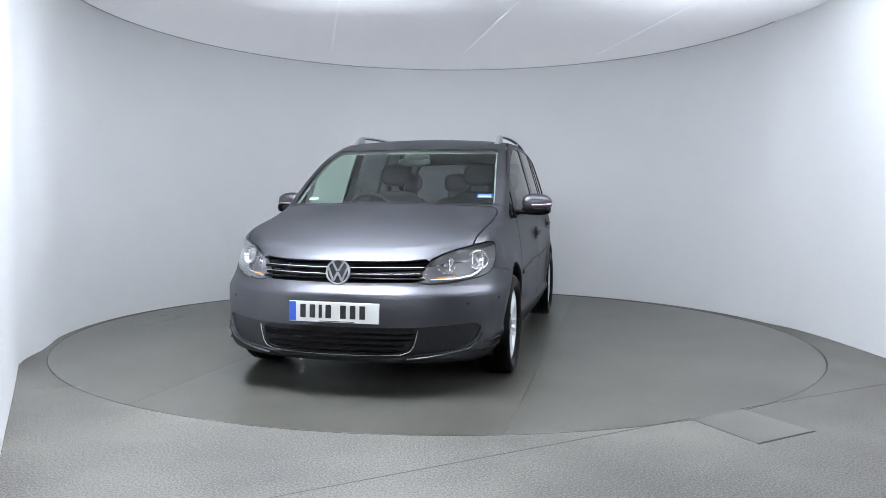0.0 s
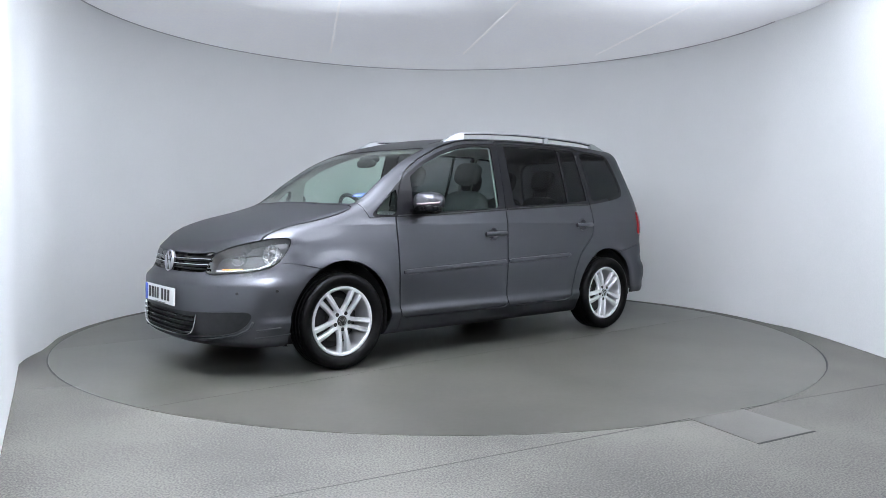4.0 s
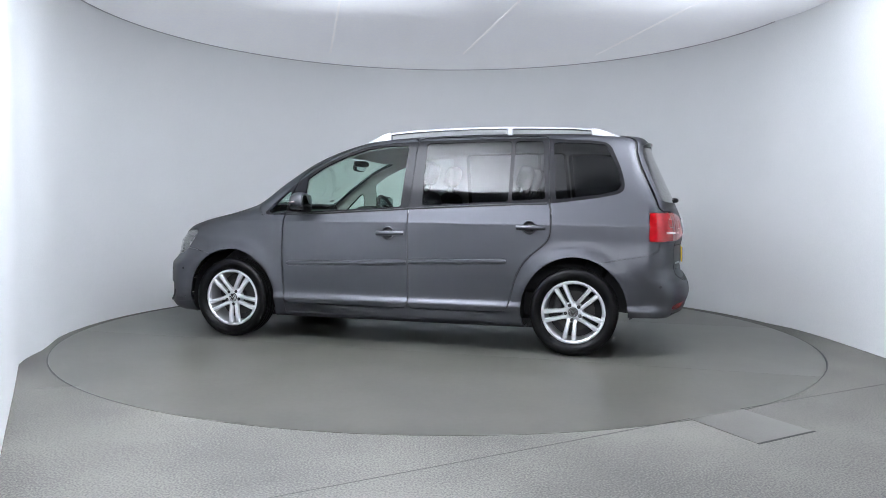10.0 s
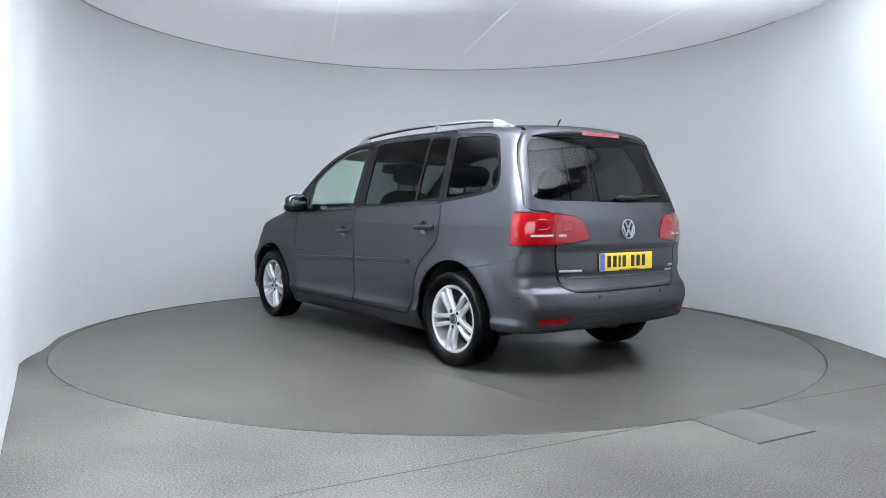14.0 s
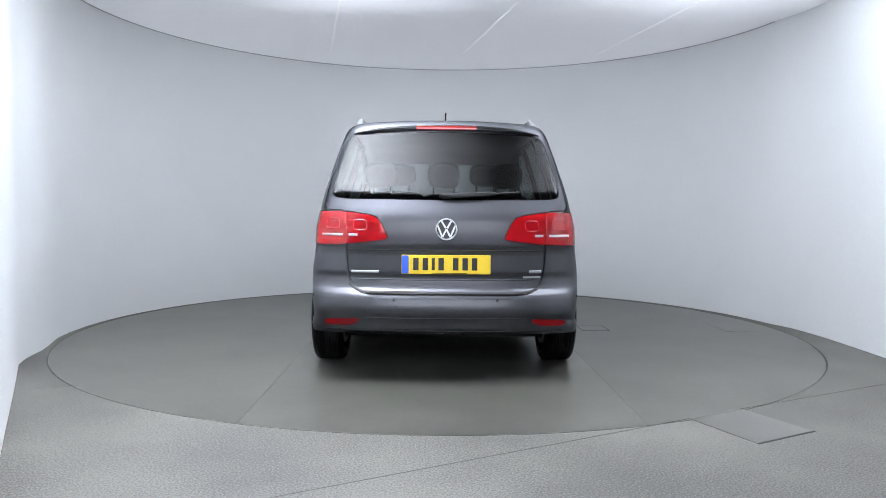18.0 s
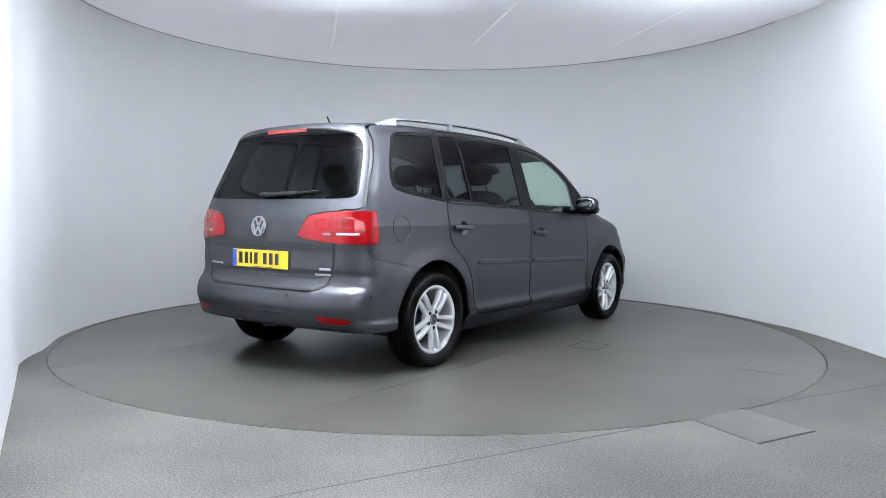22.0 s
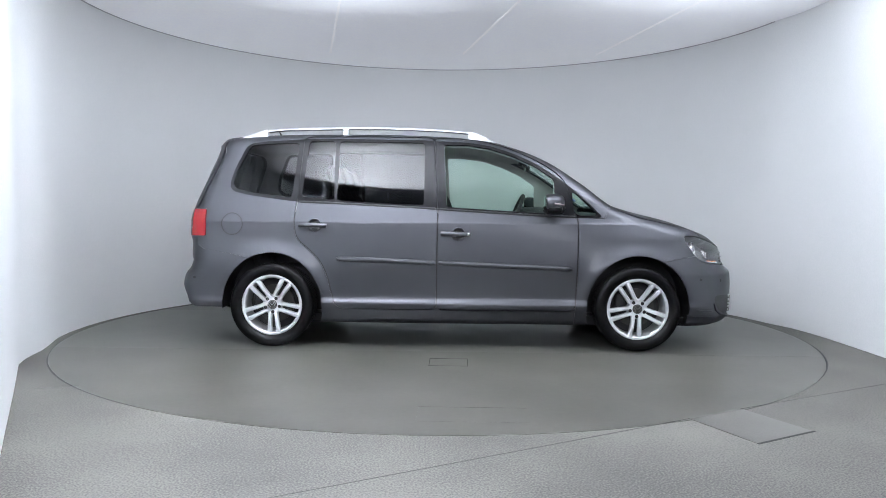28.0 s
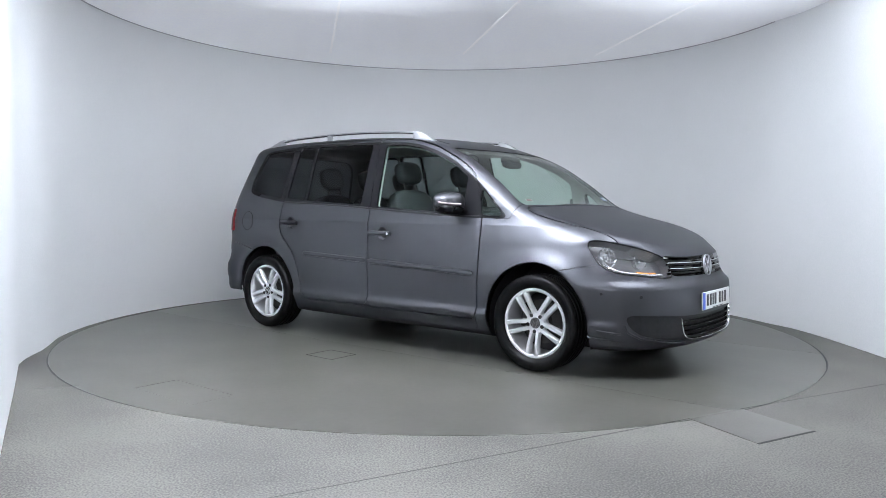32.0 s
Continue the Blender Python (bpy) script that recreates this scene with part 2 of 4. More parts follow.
def body_f(x, y, z):
    """Below nought inside the car's skin, above it outside."""
    y = np.abs(y)
    slope = (TOP(x + 0.01) - TOP(x - 0.01)) / 0.02
    top = (z - TOP(x) + 0.076 * y * y) / np.sqrt(1 + slope**2)
    side = (y - half_width(x, z)) / 1.02
    q = (0.62 + 0.08 * step(0.55, 0.74, z)) * y**3
    front = (x - NOSE(z) + q) / np.sqrt(1 + (1.86 * y * y) ** 2)
    rear = (TAIL(z) + 0.303 * y**3 - x) / np.sqrt(1 + (0.91 * y * y) ** 2)
    f = softmax(side, front, 0.075)
    f = softmax(f, rear, 0.09)
    f = softmax(f, top, 0.075)
    low = 0.175 + 0.115 * step(1.70, 2.05, -x)
    return softmax(f, low - z, 0.05)

def skin():
    """The left half of the whole skin as one even triangle mesh: a box drawn in onto the form."""
    h = 0.0165
    ax = np.linspace(-2.3, 2.35, int(4.65 / h) + 1)
    ay = np.linspace(0.0, 1.0, int(1.0 / h) + 1)
    az = np.linspace(0.1, 1.75, int(1.65 / h) + 1)
    verts, tris, base = [], [], 0

    def sheet(u, v, make, flip):
        nonlocal base
        gu, gv = np.meshgrid(u, v, indexing="ij")
        verts.append(np.stack(make(gu.ravel(), gv.ravel()), 1))
        n, m = len(u), len(v)
        i = (np.arange(n - 1)[:, None] * m + np.arange(m - 1)[None]).ravel() + base
        a, b, c, d = i, i + m, i + m + 1, i + 1
        t = np.concatenate([np.stack([a, b, c], 1), np.stack([a, c, d], 1)])
        tris.append(t[:, ::-1] if flip else t)
        base += n * m

    one = np.ones_like
    sheet(ax, az, lambda u, v: (u, one(u), v), True)
    sheet(ax, ay, lambda u, v: (u, v, one(u) * 1.75), False)
    sheet(ax, ay, lambda u, v: (u, v, one(u) * 0.1), True)
    sheet(ay, az, lambda u, v: (one(u) * 2.35, u, v), False)
    sheet(ay, az, lambda u, v: (one(u) * -2.3, u, v), True)
    b, t = np.concatenate(verts), np.concatenate(tris)
    key = np.round(b * 1e4).astype(np.int64)
    _, first, back = np.unique(key, axis=0, return_index=True, return_inverse=True)
    b, t = b[first], back.ravel()[t]
    s = np.stack([b[:, 0] * 0.62, b[:, 1] * 0.5, 0.55 + (b[:, 2] - 0.9) * 0.35], 1)
    lo, hi = np.zeros(len(b)), np.ones(len(b))
    for _ in range(30):
        mid = (lo + hi) / 2
        p = s + (b - s) * mid[:, None]
        inside = body_f(p[:, 0], p[:, 1], p[:, 2]) < 0
        lo, hi = np.where(inside, mid, lo), np.where(inside, hi, mid)
    return s + (b - s) * hi[:, None], t


def clip(mesh, d):
    """The part of a triangle mesh where d is below nought, cut along the line where d is nought."""
    v, t = mesh
    neg = d < 0
    k = neg[t].sum(1)
    full = t[k == 3]

    def turned(tt, lone):
        i = np.argmax(lone[tt], 1)
        r = np.arange(len(tt))
        return tt[r, i], tt[r, (i + 1) % 3], tt[r, (i + 2) % 3]

    a1, b1, c1 = turned(t[k == 1], neg)
    a2, b2, c2 = turned(t[k == 2], ~neg)
    ends = np.concatenate([np.stack(e, 1) for e in ((a1, b1), (a1, c1), (a2, b2), (a2, c2))])
    if len(ends) == 0:
        new_t, pts = full, v[:0]
    else:
        ends = np.sort(ends, 1)
        uniq, back = np.unique(ends, axis=0, return_inverse=True)
        back = back.ravel() + len(v)
        da, db = d[uniq[:, 0]], d[uniq[:, 1]]
        w = (da / (da - db))[:, None]
        pts = v[uniq[:, 0]] * (1 - w) + v[uniq[:, 1]] * w
        n1, n2 = len(a1), len(a2)
        ab1, ac1, ab2, ac2 = back[:n1], back[n1:2 * n1], back[2 * n1:2 * n1 + n2], back[2 * n1 + n2:]
        new_t = np.concatenate([full, np.stack([a1, ab1, ac1], 1), np.stack([ab2, b2, c2], 1), np.stack([ab2, c2, ac2], 1)])
    every = np.concatenate([v, pts])
    used, back = np.unique(new_t, return_inverse=True)
    return every[used], back.reshape(-1, 3)


def rounded(pts, times=2, reach=0.028):
    """A closed outline with its corners cut round."""
    p = np.array(pts, float)
    for _ in range(times):
        q = np.roll(p, -1, 0)
        long = np.maximum(np.linalg.norm(q - p, axis=1), 1e-9)[:, None]
        k = np.minimum(0.25, reach / long)
        p = np.stack([p * (1 - k) + q * k, p * k + q * (1 - k)], 1).reshape(-1, 2)
        reach *= 0.4
    return p


def outline(p, u, v):
    """Signed distance of the points (u, v) from a closed outline, below nought inside."""
    p = np.array(p, float)
    d = np.full(len(u), 1.0)
    lo, hi = p.min(0) - 0.08, p.max(0) + 0.08
    near = (u > lo[0]) & (u < hi[0]) & (v > lo[1]) & (v < hi[1])
    if not near.any():
        return d
    x, y = u[near][:, None], v[near][:, None]
    a, b = p[None], np.roll(p, -1, 0)[None]
    e = b - a
    t = np.clip(((x - a[..., 0]) * e[..., 0] + (y - a[..., 1]) * e[..., 1]) / np.maximum((e**2).sum(-1), 1e-12), 0, 1)
    dist = np.sqrt(((x - a[..., 0] - t * e[..., 0]) ** 2 + (y - a[..., 1] - t * e[..., 1]) ** 2).min(1))
    cross = ((a[..., 1] > y) != (b[..., 1] > y)) & (x < e[..., 0] * (y - a[..., 1]) / np.where(e[..., 1] == 0, 1e-12, e[..., 1]) + a[..., 0])
    d[near] = np.where(cross.sum(1) % 2 == 1, -dist, dist)
    return d


def from_side(p, front=None):
    return lambda v: outline(p, v[:, 0], v[:, 2])


def from_above(p):
    return lambda v: outline(p, v[:, 0], v[:, 1])


def from_ahead(p, least):
    return lambda v: np.where(v[:, 0] > least, outline(p, v[:, 1], v[:, 2]), 1.0)


def from_behind(p, most):
    return lambda v: np.where(v[:, 0] < most, outline(p, v[:, 1], v[:, 2]), 1.0)


def from_corner(p):
    return lambda v: np.where(v[:, 0] > 1.4, outline(p, v[:, 1] - v[:, 0], v[:, 2]), 1.0)


def carve(mesh, field, gap=0.002):
    """Splits a mesh along a line into the piece inside and the rest, with a gap between them."""
    d = field(mesh[0])
    return clip(mesh, d + gap), clip(mesh, gap - d)


def normals_at(v):
    e = 0.002
    g = [body_f(*(v + s).T) - body_f(*(v - s).T) for s in np.eye(3) * e]
    g = np.stack(g, 1)
    return g / np.maximum(np.linalg.norm(g, axis=1), 1e-9)[:, None]


def flipped(mesh):
    v, t = mesh
    return v * np.array([1, -1, 1]), t[:, ::-1]


def whole(mesh):
    """Both halves in one mesh, welded on the centre line."""
    v, t = mesh
    v = v.copy()
    v[np.abs(v[:, 1]) < 1e-4, 1] = 0
    v2 = np.concatenate([v, v * np.array([1, -1, 1])])
    t2 = np.concatenate([t, t[:, ::-1] + len(v)])
    _, first, back = np.unique(np.round(v2 * 1e5).astype(np.int64), axis=0, return_index=True, return_inverse=True)
    return v2[first], back.ravel()[t2]


def panel(name, mesh, mat, parent, label="", lip=0.014, inset=0.0, turn=1, ease=1.0):
    """A pressed panel on the car's skin with its edges folded in."""
    v, t = mesh
    t = t[(t[:, 0] != t[:, 1]) & (t[:, 1] != t[:, 2]) & (t[:, 2] != t[:, 0])]
    _, first = np.unique(np.sort(t, 1), axis=0, return_index=True)
    t = t[first]
    n = normals_at(v)
    v = v - n * inset
    if ease < 1:
        n = n * np.array([1, ease, 1])
        n /= np.linalg.norm(n, axis=1)[:, None]
    verts, norms, faces = [v], [n * turn], [t if turn > 0 else t[:, ::-1]]
    if lip:
        e = np.concatenate([t[:, [0, 1]], t[:, [1, 2]], t[:, [2, 0]]])
        key = np.sort(e, 1)
        _, back, count = np.unique(key, axis=0, return_inverse=True, return_counts=True)
        e = e[count[back.ravel()] == 1]
        e = e[np.linalg.norm(v[e[:, 0]] - v[e[:, 1]], axis=1) > 1e-6]
        if len(e):
            a, b = v[e[:, 0]], v[e[:, 1]]
            na, nb = n[e[:, 0]], n[e[:, 1]]
            out = np.cross(b - a, na)
            out /= np.maximum(np.linalg.norm(out, axis=1), 1e-9)[:, None]
            base = len(v)
            m = len(e)
            verts.append(np.concatenate([a, b, b - nb * lip, a - na * lip]))
            norms.append(np.tile(out * np.sign(lip), (4, 1)))
            i = np.arange(m) + base
            faces += [np.stack([i + m, i, i + 3 * m], 1), np.stack([i + m, i + 3 * m, i + 2 * m], 1)]
    v, n, t = np.concatenate(verts), np.concatenate(norms), np.concatenate(faces)
    me = bpy.data.meshes.new(name)
    me.vertices.add(len(v))
    me.vertices.foreach_set("co", v.astype(np.float32).ravel())
    me.loops.add(len(t) * 3)
    me.loops.foreach_set("vertex_index", t.astype(np.int32).ravel())
    me.polygons.add(len(t))
    me.polygons.foreach_set("loop_start", (np.arange(len(t)) * 3).astype(np.int32))
    me.update(calc_edges=True)
    me.polygons.foreach_set("use_smooth", np.ones(len(t), bool))
    me.normals_split_custom_set_from_vertices(n.astype(float).tolist())
    return linked(name, me, mat, parent, label)


# outlines of the panels, seen from the side (x, z), from above (x, y), ahead and behind (y, z)
GLASSHOUSE = rounded([(1.095, 0.970), (0.838, 1.205), (0.74, 1.275), (0.60, 1.364), (0.43, 1.442), (0.254, 1.497), (0.084, 1.521), (-0.08, 1.527), (-0.222, 1.536), (-0.862, 1.545),
                      (-1.11, 1.545), (-1.19, 1.536), (-1.45, 1.522), (-1.56, 1.505), (-1.645, 1.316), (-1.675, 1.20), (-1.655, 1.145), (-1.51, 1.113), (-1.225, 1.076), (-1.13, 1.068), (-0.87, 1.060),
                      (-0.22, 1.030), (-0.05, 1.018), (0.60, 0.980), (0.90, 0.968)], 2)
FRONT_GLASS = rounded([(0.730, 1.250), (0.735, 1.10), (0.745, 0.996), (0.60, 1.002), (-0.057, 1.040), (-0.082, 1.502), (0.084, 1.502), (0.254, 1.476), (0.424, 1.420), (0.595, 1.342)], 2, 0.012)
CORNER_GLASS = rounded([(1.060, 0.984), (0.877, 0.986), (0.857, 1.160), (0.885, 1.150)], 2)
REAR_GLASS = rounded([(-0.222, 1.517), (-0.862, 1.526), (-0.862, 1.081), (-0.223, 1.051)], 2, 0.012)
REAR_VENT_GLASS = rounded([(-0.891, 1.526), (-1.09, 1.525), (-1.127, 1.104), (-0.886, 1.085)], 2, 0.012)
QUARTER_GLASS = rounded([(-1.165, 1.513), (-1.40, 1.505), (-1.535, 1.492), (-1.620, 1.316), (-1.648, 1.206), (-1.625, 1.164), (-1.509, 1.137), (-1.20, 1.099)], 2, 0.012)
FRONT_DOOR = rounded([(0.884, 0.290), (0.898, 0.64), (0.904, 0.90), (0.894, 0.985), (0.86, 1.10), (0.80, 1.250), (0.72, 1.318), (0.607, 1.386), (0.40, 1.480), (0.20, 1.534), (0.0, 1.553), (-0.155, 1.556),
                      (-0.147, 1.48), (-0.132, 1.15), (-0.120, 1.02), (-0.125, 0.65), (-0.127, 0.290)], 2)
REAR_DOOR = rounded([(-0.127, 0.290), (-0.125, 0.65), (-0.120, 1.02), (-0.132, 1.15), (-0.147, 1.48), (-0.155, 1.556), (-0.60, 1.562), (-1.128, 1.558), (-1.133, 1.49), (-1.154, 1.083), (-1.174, 0.984), (-1.172, 0.846), (-1.137, 0.783),
                     (-1.052, 0.716), (-0.979, 0.642), (-0.927, 0.533), (-0.897, 0.404), (-0.873, 0.320), (-0.82, 0.290)], 2)
WINDSCREEN = rounded([(1.225, -0.3), (1.225, 0.0), (1.212, 0.40), (1.165, 0.705), (0.490, 0.615), (0.545, 0.42), (0.562, 0.20), (0.566, 0.0), (0.566, -0.3)], 2)
BONNET = rounded([(1.250, -0.3), (1.250, 0.0), (1.237, 0.40), (1.190, 0.700), (1.205, 0.732), (1.28, 0.742), (1.515, 0.735), (1.695, 0.720), (2.4, 0.60), (2.4, -0.3)], 2)
HEADLIGHT = rounded([(-1.632, 0.624), (-1.590, 0.690), (-1.535, 0.742), (-1.40, 0.780), (-1.262, 0.805), (-1.10, 0.828), (-0.997, 0.841), (-0.900, 0.842), (-0.872, 0.822), (-0.905, 0.750), (-0.964, 0.692), (-1.035, 0.662), (-1.153, 0.644), (-1.367, 0.628), (-1.536, 0.617)], 2)
GRILLE = rounded([(-0.2, 0.738), (0.20, 0.737), (0.40, 0.743), (0.497, 0.756), (0.478, 0.69), (0.456, 0.627), (0.2, 0.622), (-0.2, 0.620)], 2)
LOWER_INTAKE = rounded([(-0.2, 0.384), (0.0, 0.384), (0.45, 0.388), (0.77, 0.404), (0.752, 0.33), (0.70, 0.278), (0.586, 0.250), (0.45, 0.236), (0.33, 0.222), (0.0, 0.216), (-0.2, 0.216)], 2)
LOWER_GRILLE = rounded([(-0.2, 0.376), (0.0, 0.376), (0.455, 0.378), (0.425, 0.272), (0.37, 0.242), (0.0, 0.230), (-0.2, 0.230)], 2)
FRONT_BUMPER = [(1.30, 0.60), (1.518, 0.655), (1.66, 0.684), (1.80, 0.70), (2.5, 0.70), (2.5, 0.0), (1.30, 0.0)]
FENDER = [(0.898, 0.64), (0.904, 0.90), (0.896, 0.972), (1.10, 0.964), (1.15, 1.06), (2.5, 1.06), (2.5, 0.1), (0.88, 0.1), (0.884, 0.29)]
TAILGATE = rounded([(-0.3, 0.528), (0.0, 0.530), (0.46, 0.528), (0.545, 0.56), (0.580, 0.66), (0.588, 0.816), (0.59, 1.016), (0.735, 1.018), (0.722, 1.10), (0.675, 1.32), (0.625, 1.47), (0.56, 1.56), (0.53, 1.70), (-0.3, 1.70)], 2)
REAR_WINDOW = rounded([(-0.3, 1.078), (0.0, 1.078), (0.6, 1.085), (0.688, 1.096), (0.672, 1.18), (0.640, 1.32), (0.605, 1.44), (0.55, 1.482), (0.0, 1.498), (-0.3, 1.498)], 2)
TAIL_LIGHT = rounded([(0.44, 0.990), (0.395, 0.971), (0.337, 0.862), (0.349, 0.846), (0.59, 0.816), (1.05, 0.806), (1.05, 1.014), (0.59, 1.010)], 2)
REAR_BUMPER = [(-1.30, 0.61), (-1.505, 0.657), (-1.86, 0.722), (-1.905, 0.75), (-1.918, 0.83), (-2.5, 0.83), (-2.5, 0.0), (-1.30, 0.0)]
REFLECTOR = rounded([(0.725, 0.374), (0.715, 0.338), (0.54, 0.342), (0.485, 0.388)], 2)

HANDLES = [(0.031, 0.842), (-1.022, 0.898)]  # middles of the round recesses behind the door handles

car = tagged(new("car"), "dark grey metallic people carrier with silver roof rails and alloy wheels", "car")
CAR_BACK, CAR_SIDE = 0.133, -0.024  # the car's middle as it stands on the turntable


def car_body():
    whole_skin = skin()
    arch = lambda v: np.minimum(np.hypot(v[:, 0] - WHEEL_X, (v[:, 2] - WHEEL_Z) * 0.94), np.hypot(v[:, 0] + WHEEL_X, (v[:, 2] - WHEEL_Z) * 0.94)) - ARCH
    far = lambda v: np.where(v[:, 1] > 0.3, arch(v), 1.0)
    m = clip(whole_skin, -far(whole_skin[0]))
    both = (("left", lambda k: k), ("right", flipped))

    screen, m = carve(m, from_above(WINDSCREEN), 0.002)
    panel("windscreen", whole(screen), CLEAR, car, "clear green-tinted windscreen", inset=0.003)
    house, m = carve(m, lambda v: np.where(v[:, 1] > 0.45, from_side(GLASSHOUSE)(v), 1.0), 0.0)
    lamp, m = carve(m, from_corner(HEADLIGHT), 0.0042)
    grille, m = carve(m, from_ahead(GRILLE, 1.9), 0.001)
    intake, m = carve(m, from_ahead(LOWER_INTAKE, 1.7), 0.001)
    bonnet, m = carve(m, lambda v: np.where((v[:, 2] > 0.70) & (v[:, 0] > 0.9), from_above(BONNET)(v), 1.0), 0.0038)
    tail_lamp, m = carve(m, lambda v: np.maximum(from_behind(TAIL_LIGHT, -1.5)(v), v[:, 0] + 1.840), 0.0025)
    gate, m = carve(m, from_behind(TAILGATE, -1.60), 0.0055)
    rear_bumper, m = carve(m, from_side(REAR_BUMPER), 0.0015)
    front_bumper, m = carve(m, from_side(FRONT_BUMPER), 0.0015)
    fdoor, m = carve(m, from_side(FRONT_DOOR), 0.0046)
    rdoor, m = carve(m, from_side(REAR_DOOR), 0.0046)
    for x, z in HANDLES[:1]:
        fdoor = clip(fdoor, 0.045 - np.hypot(fdoor[0][:, 0] - x, fdoor[0][:, 2] - z))
    for x, z in HANDLES[1:]:
        rdoor = clip(rdoor, 0.045 - np.hypot(rdoor[0][:, 0] - x, rdoor[0][:, 2] - z))
    fender, m = carve(m, lambda v: np.where(v[:, 1] > 0.3, from_side(FENDER)(v), 1.0), 0.0015)
    panel("body_shell", whole(m), PAINT, car, "grey roof, pillars, sills and rear wings")
    panel("bonnet", whole(bonnet), PAINT, car)
    bumper_f = panel("front_bumper", whole(front_bumper), PAINT, car)
    reflectors, rear_bumper = carve(rear_bumper, from_behind(REFLECTOR, -1.8), 0.001)
    rear_bumper = clip(rear_bumper, 0.288 - rear_bumper[0][:, 2])
    bumper_r = panel("rear_bumper", whole(rear_bumper), PAINT, car)
    window, gate = carve(gate, from_behind(REAR_WINDOW, -1.6), 0.001)
    tailgate = panel("tailgate", whole(gate), PAINT, car)
    panel("rear_window", whole(window), PRIVACY, tailgate, "dark tinted rear window", inset=0.002, ease=0.35)
    panel("grille_back", whole(grille), BLACK_GLOSS, bumper_f, inset=0.03, lip=0)
    core, pads = carve(intake, from_ahead(LOWER_GRILLE, 1.7), 0.001)
    panel("lower_grille_back", whole(core), BLACK_PLASTIC, bumper_f, inset=0.035, lip=0)

    fg, house = carve(house, from_side(FRONT_GLASS), 0.0)
    cg, house = carve(house, from_side(CORNER_GLASS), 0.0)
    rg, house = carve(house, from_side(REAR_GLASS), 0.0)
    vg, house = carve(house, from_side(REAR_VENT_GLASS), 0.0)
    qg, house = carve(house, from_side(QUARTER_GLASS), 0.0)
    fframe, house = carve(house, from_side(FRONT_DOOR), 0.002)
    rframe, house = carve(house, from_side(REAR_DOOR), 0.002)
    for _, turned in both:
        panel("front_wing", turned(fender), PAINT, car)
        door = panel("front_door", turned(fdoor), PAINT, car)
        panel("window_frame", turned(fframe), PILLAR, door, "black window frame", inset=0.002)
        panel("door_glass", turned(fg), CLEAR, door, "clear side glass", inset=0.006, lip=0)
        door = panel("rear_door", turned(rdoor), PAINT, car)
        panel("window_frame", turned(rframe), PILLAR, door, "black window frame", inset=0.002)
        panel("door_glass", turned(rg), PRIVACY, door, "dark privacy glass", inset=0.006, lip=0)
        panel("vent_glass", turned(vg), PRIVACY, door, "dark privacy glass", inset=0.006, lip=0)
        panel("pillar_trim", turned(house), PILLAR, car, "black pillar trim", inset=0.002)
        panel("corner_glass", turned(cg), CLEAR, car, "small clear corner window", inset=0.006, lip=0)
        panel("quarter_glass", turned(qg), PRIVACY, car, "dark rear quarter window", inset=0.006, lip=0)
        panel("intake_pad", turned(pads), BLACK_PLASTIC, bumper_f, "black bumper insert", inset=0.012)
        panel("headlight", turned(lamp), CHROME, car, "clear headlight with twin round reflectors")
        panel("tail_light", turned(tail_lamp), RED_LENS, car, "red wrap-round tail light", inset=-0.004, lip=0.02)
        panel("rear_reflector", turned(reflectors), RED_LENS, bumper_r, "red bumper reflector")
    return whole_skin


RED_LENS = material("red_lens", (0.21, 0.002, 0.004), 0.10, 0.0)
SKIN = car_body()

# ---- small parts on the skin ----
def search(make, inner, outer, n):
    """Walks in from outside to the skin, point by point."""
    lo, hi = np.full(n, float(inner)), np.full(n, float(outer))
    for _ in range(30):
        mid = (lo + hi) / 2
        inside = body_f(*make(mid)) < 0
        lo, hi = np.where(inside, mid, lo), np.where(inside, hi, mid)
    return np.stack(make(hi), 1)


def spread(a, b, n):
    a, b = np.atleast_1d(np.asarray(a, float)), np.atleast_1d(np.asarray(b, float))
    m = max(len(a), len(b), 2)
    s = np.linspace(0, 1, n)
    at = lambda q: np.interp(s, np.linspace(0, 1, len(q)), q) if len(q) > 1 else np.full(n, q[0])
    return at(a), at(b), m


def on_side(x, z, n=2):
    x, z, _ = spread(x, z, n)
    return search(lambda y: (x, y, z), 0.2, 1.2, n)


def on_ahead(y, z, n=2):
    y, z, _ = spread(y, z, n)
    return search(lambda x: (x, y, z), 1.0, 2.6, n)


def on_behind(y, z, n=2):
    y, z, _ = spread(y, z, n)
    return search(lambda x: (x, y, z), -1.2, -2.6, n)


def on_top(x, y, n=2):
    x, y, _ = spread(x, y, n)
    return search(lambda z: (x, y, z), 0.5, 2.0, n)


def mirrored(p):
    return p * np.array([1, -1, 1])


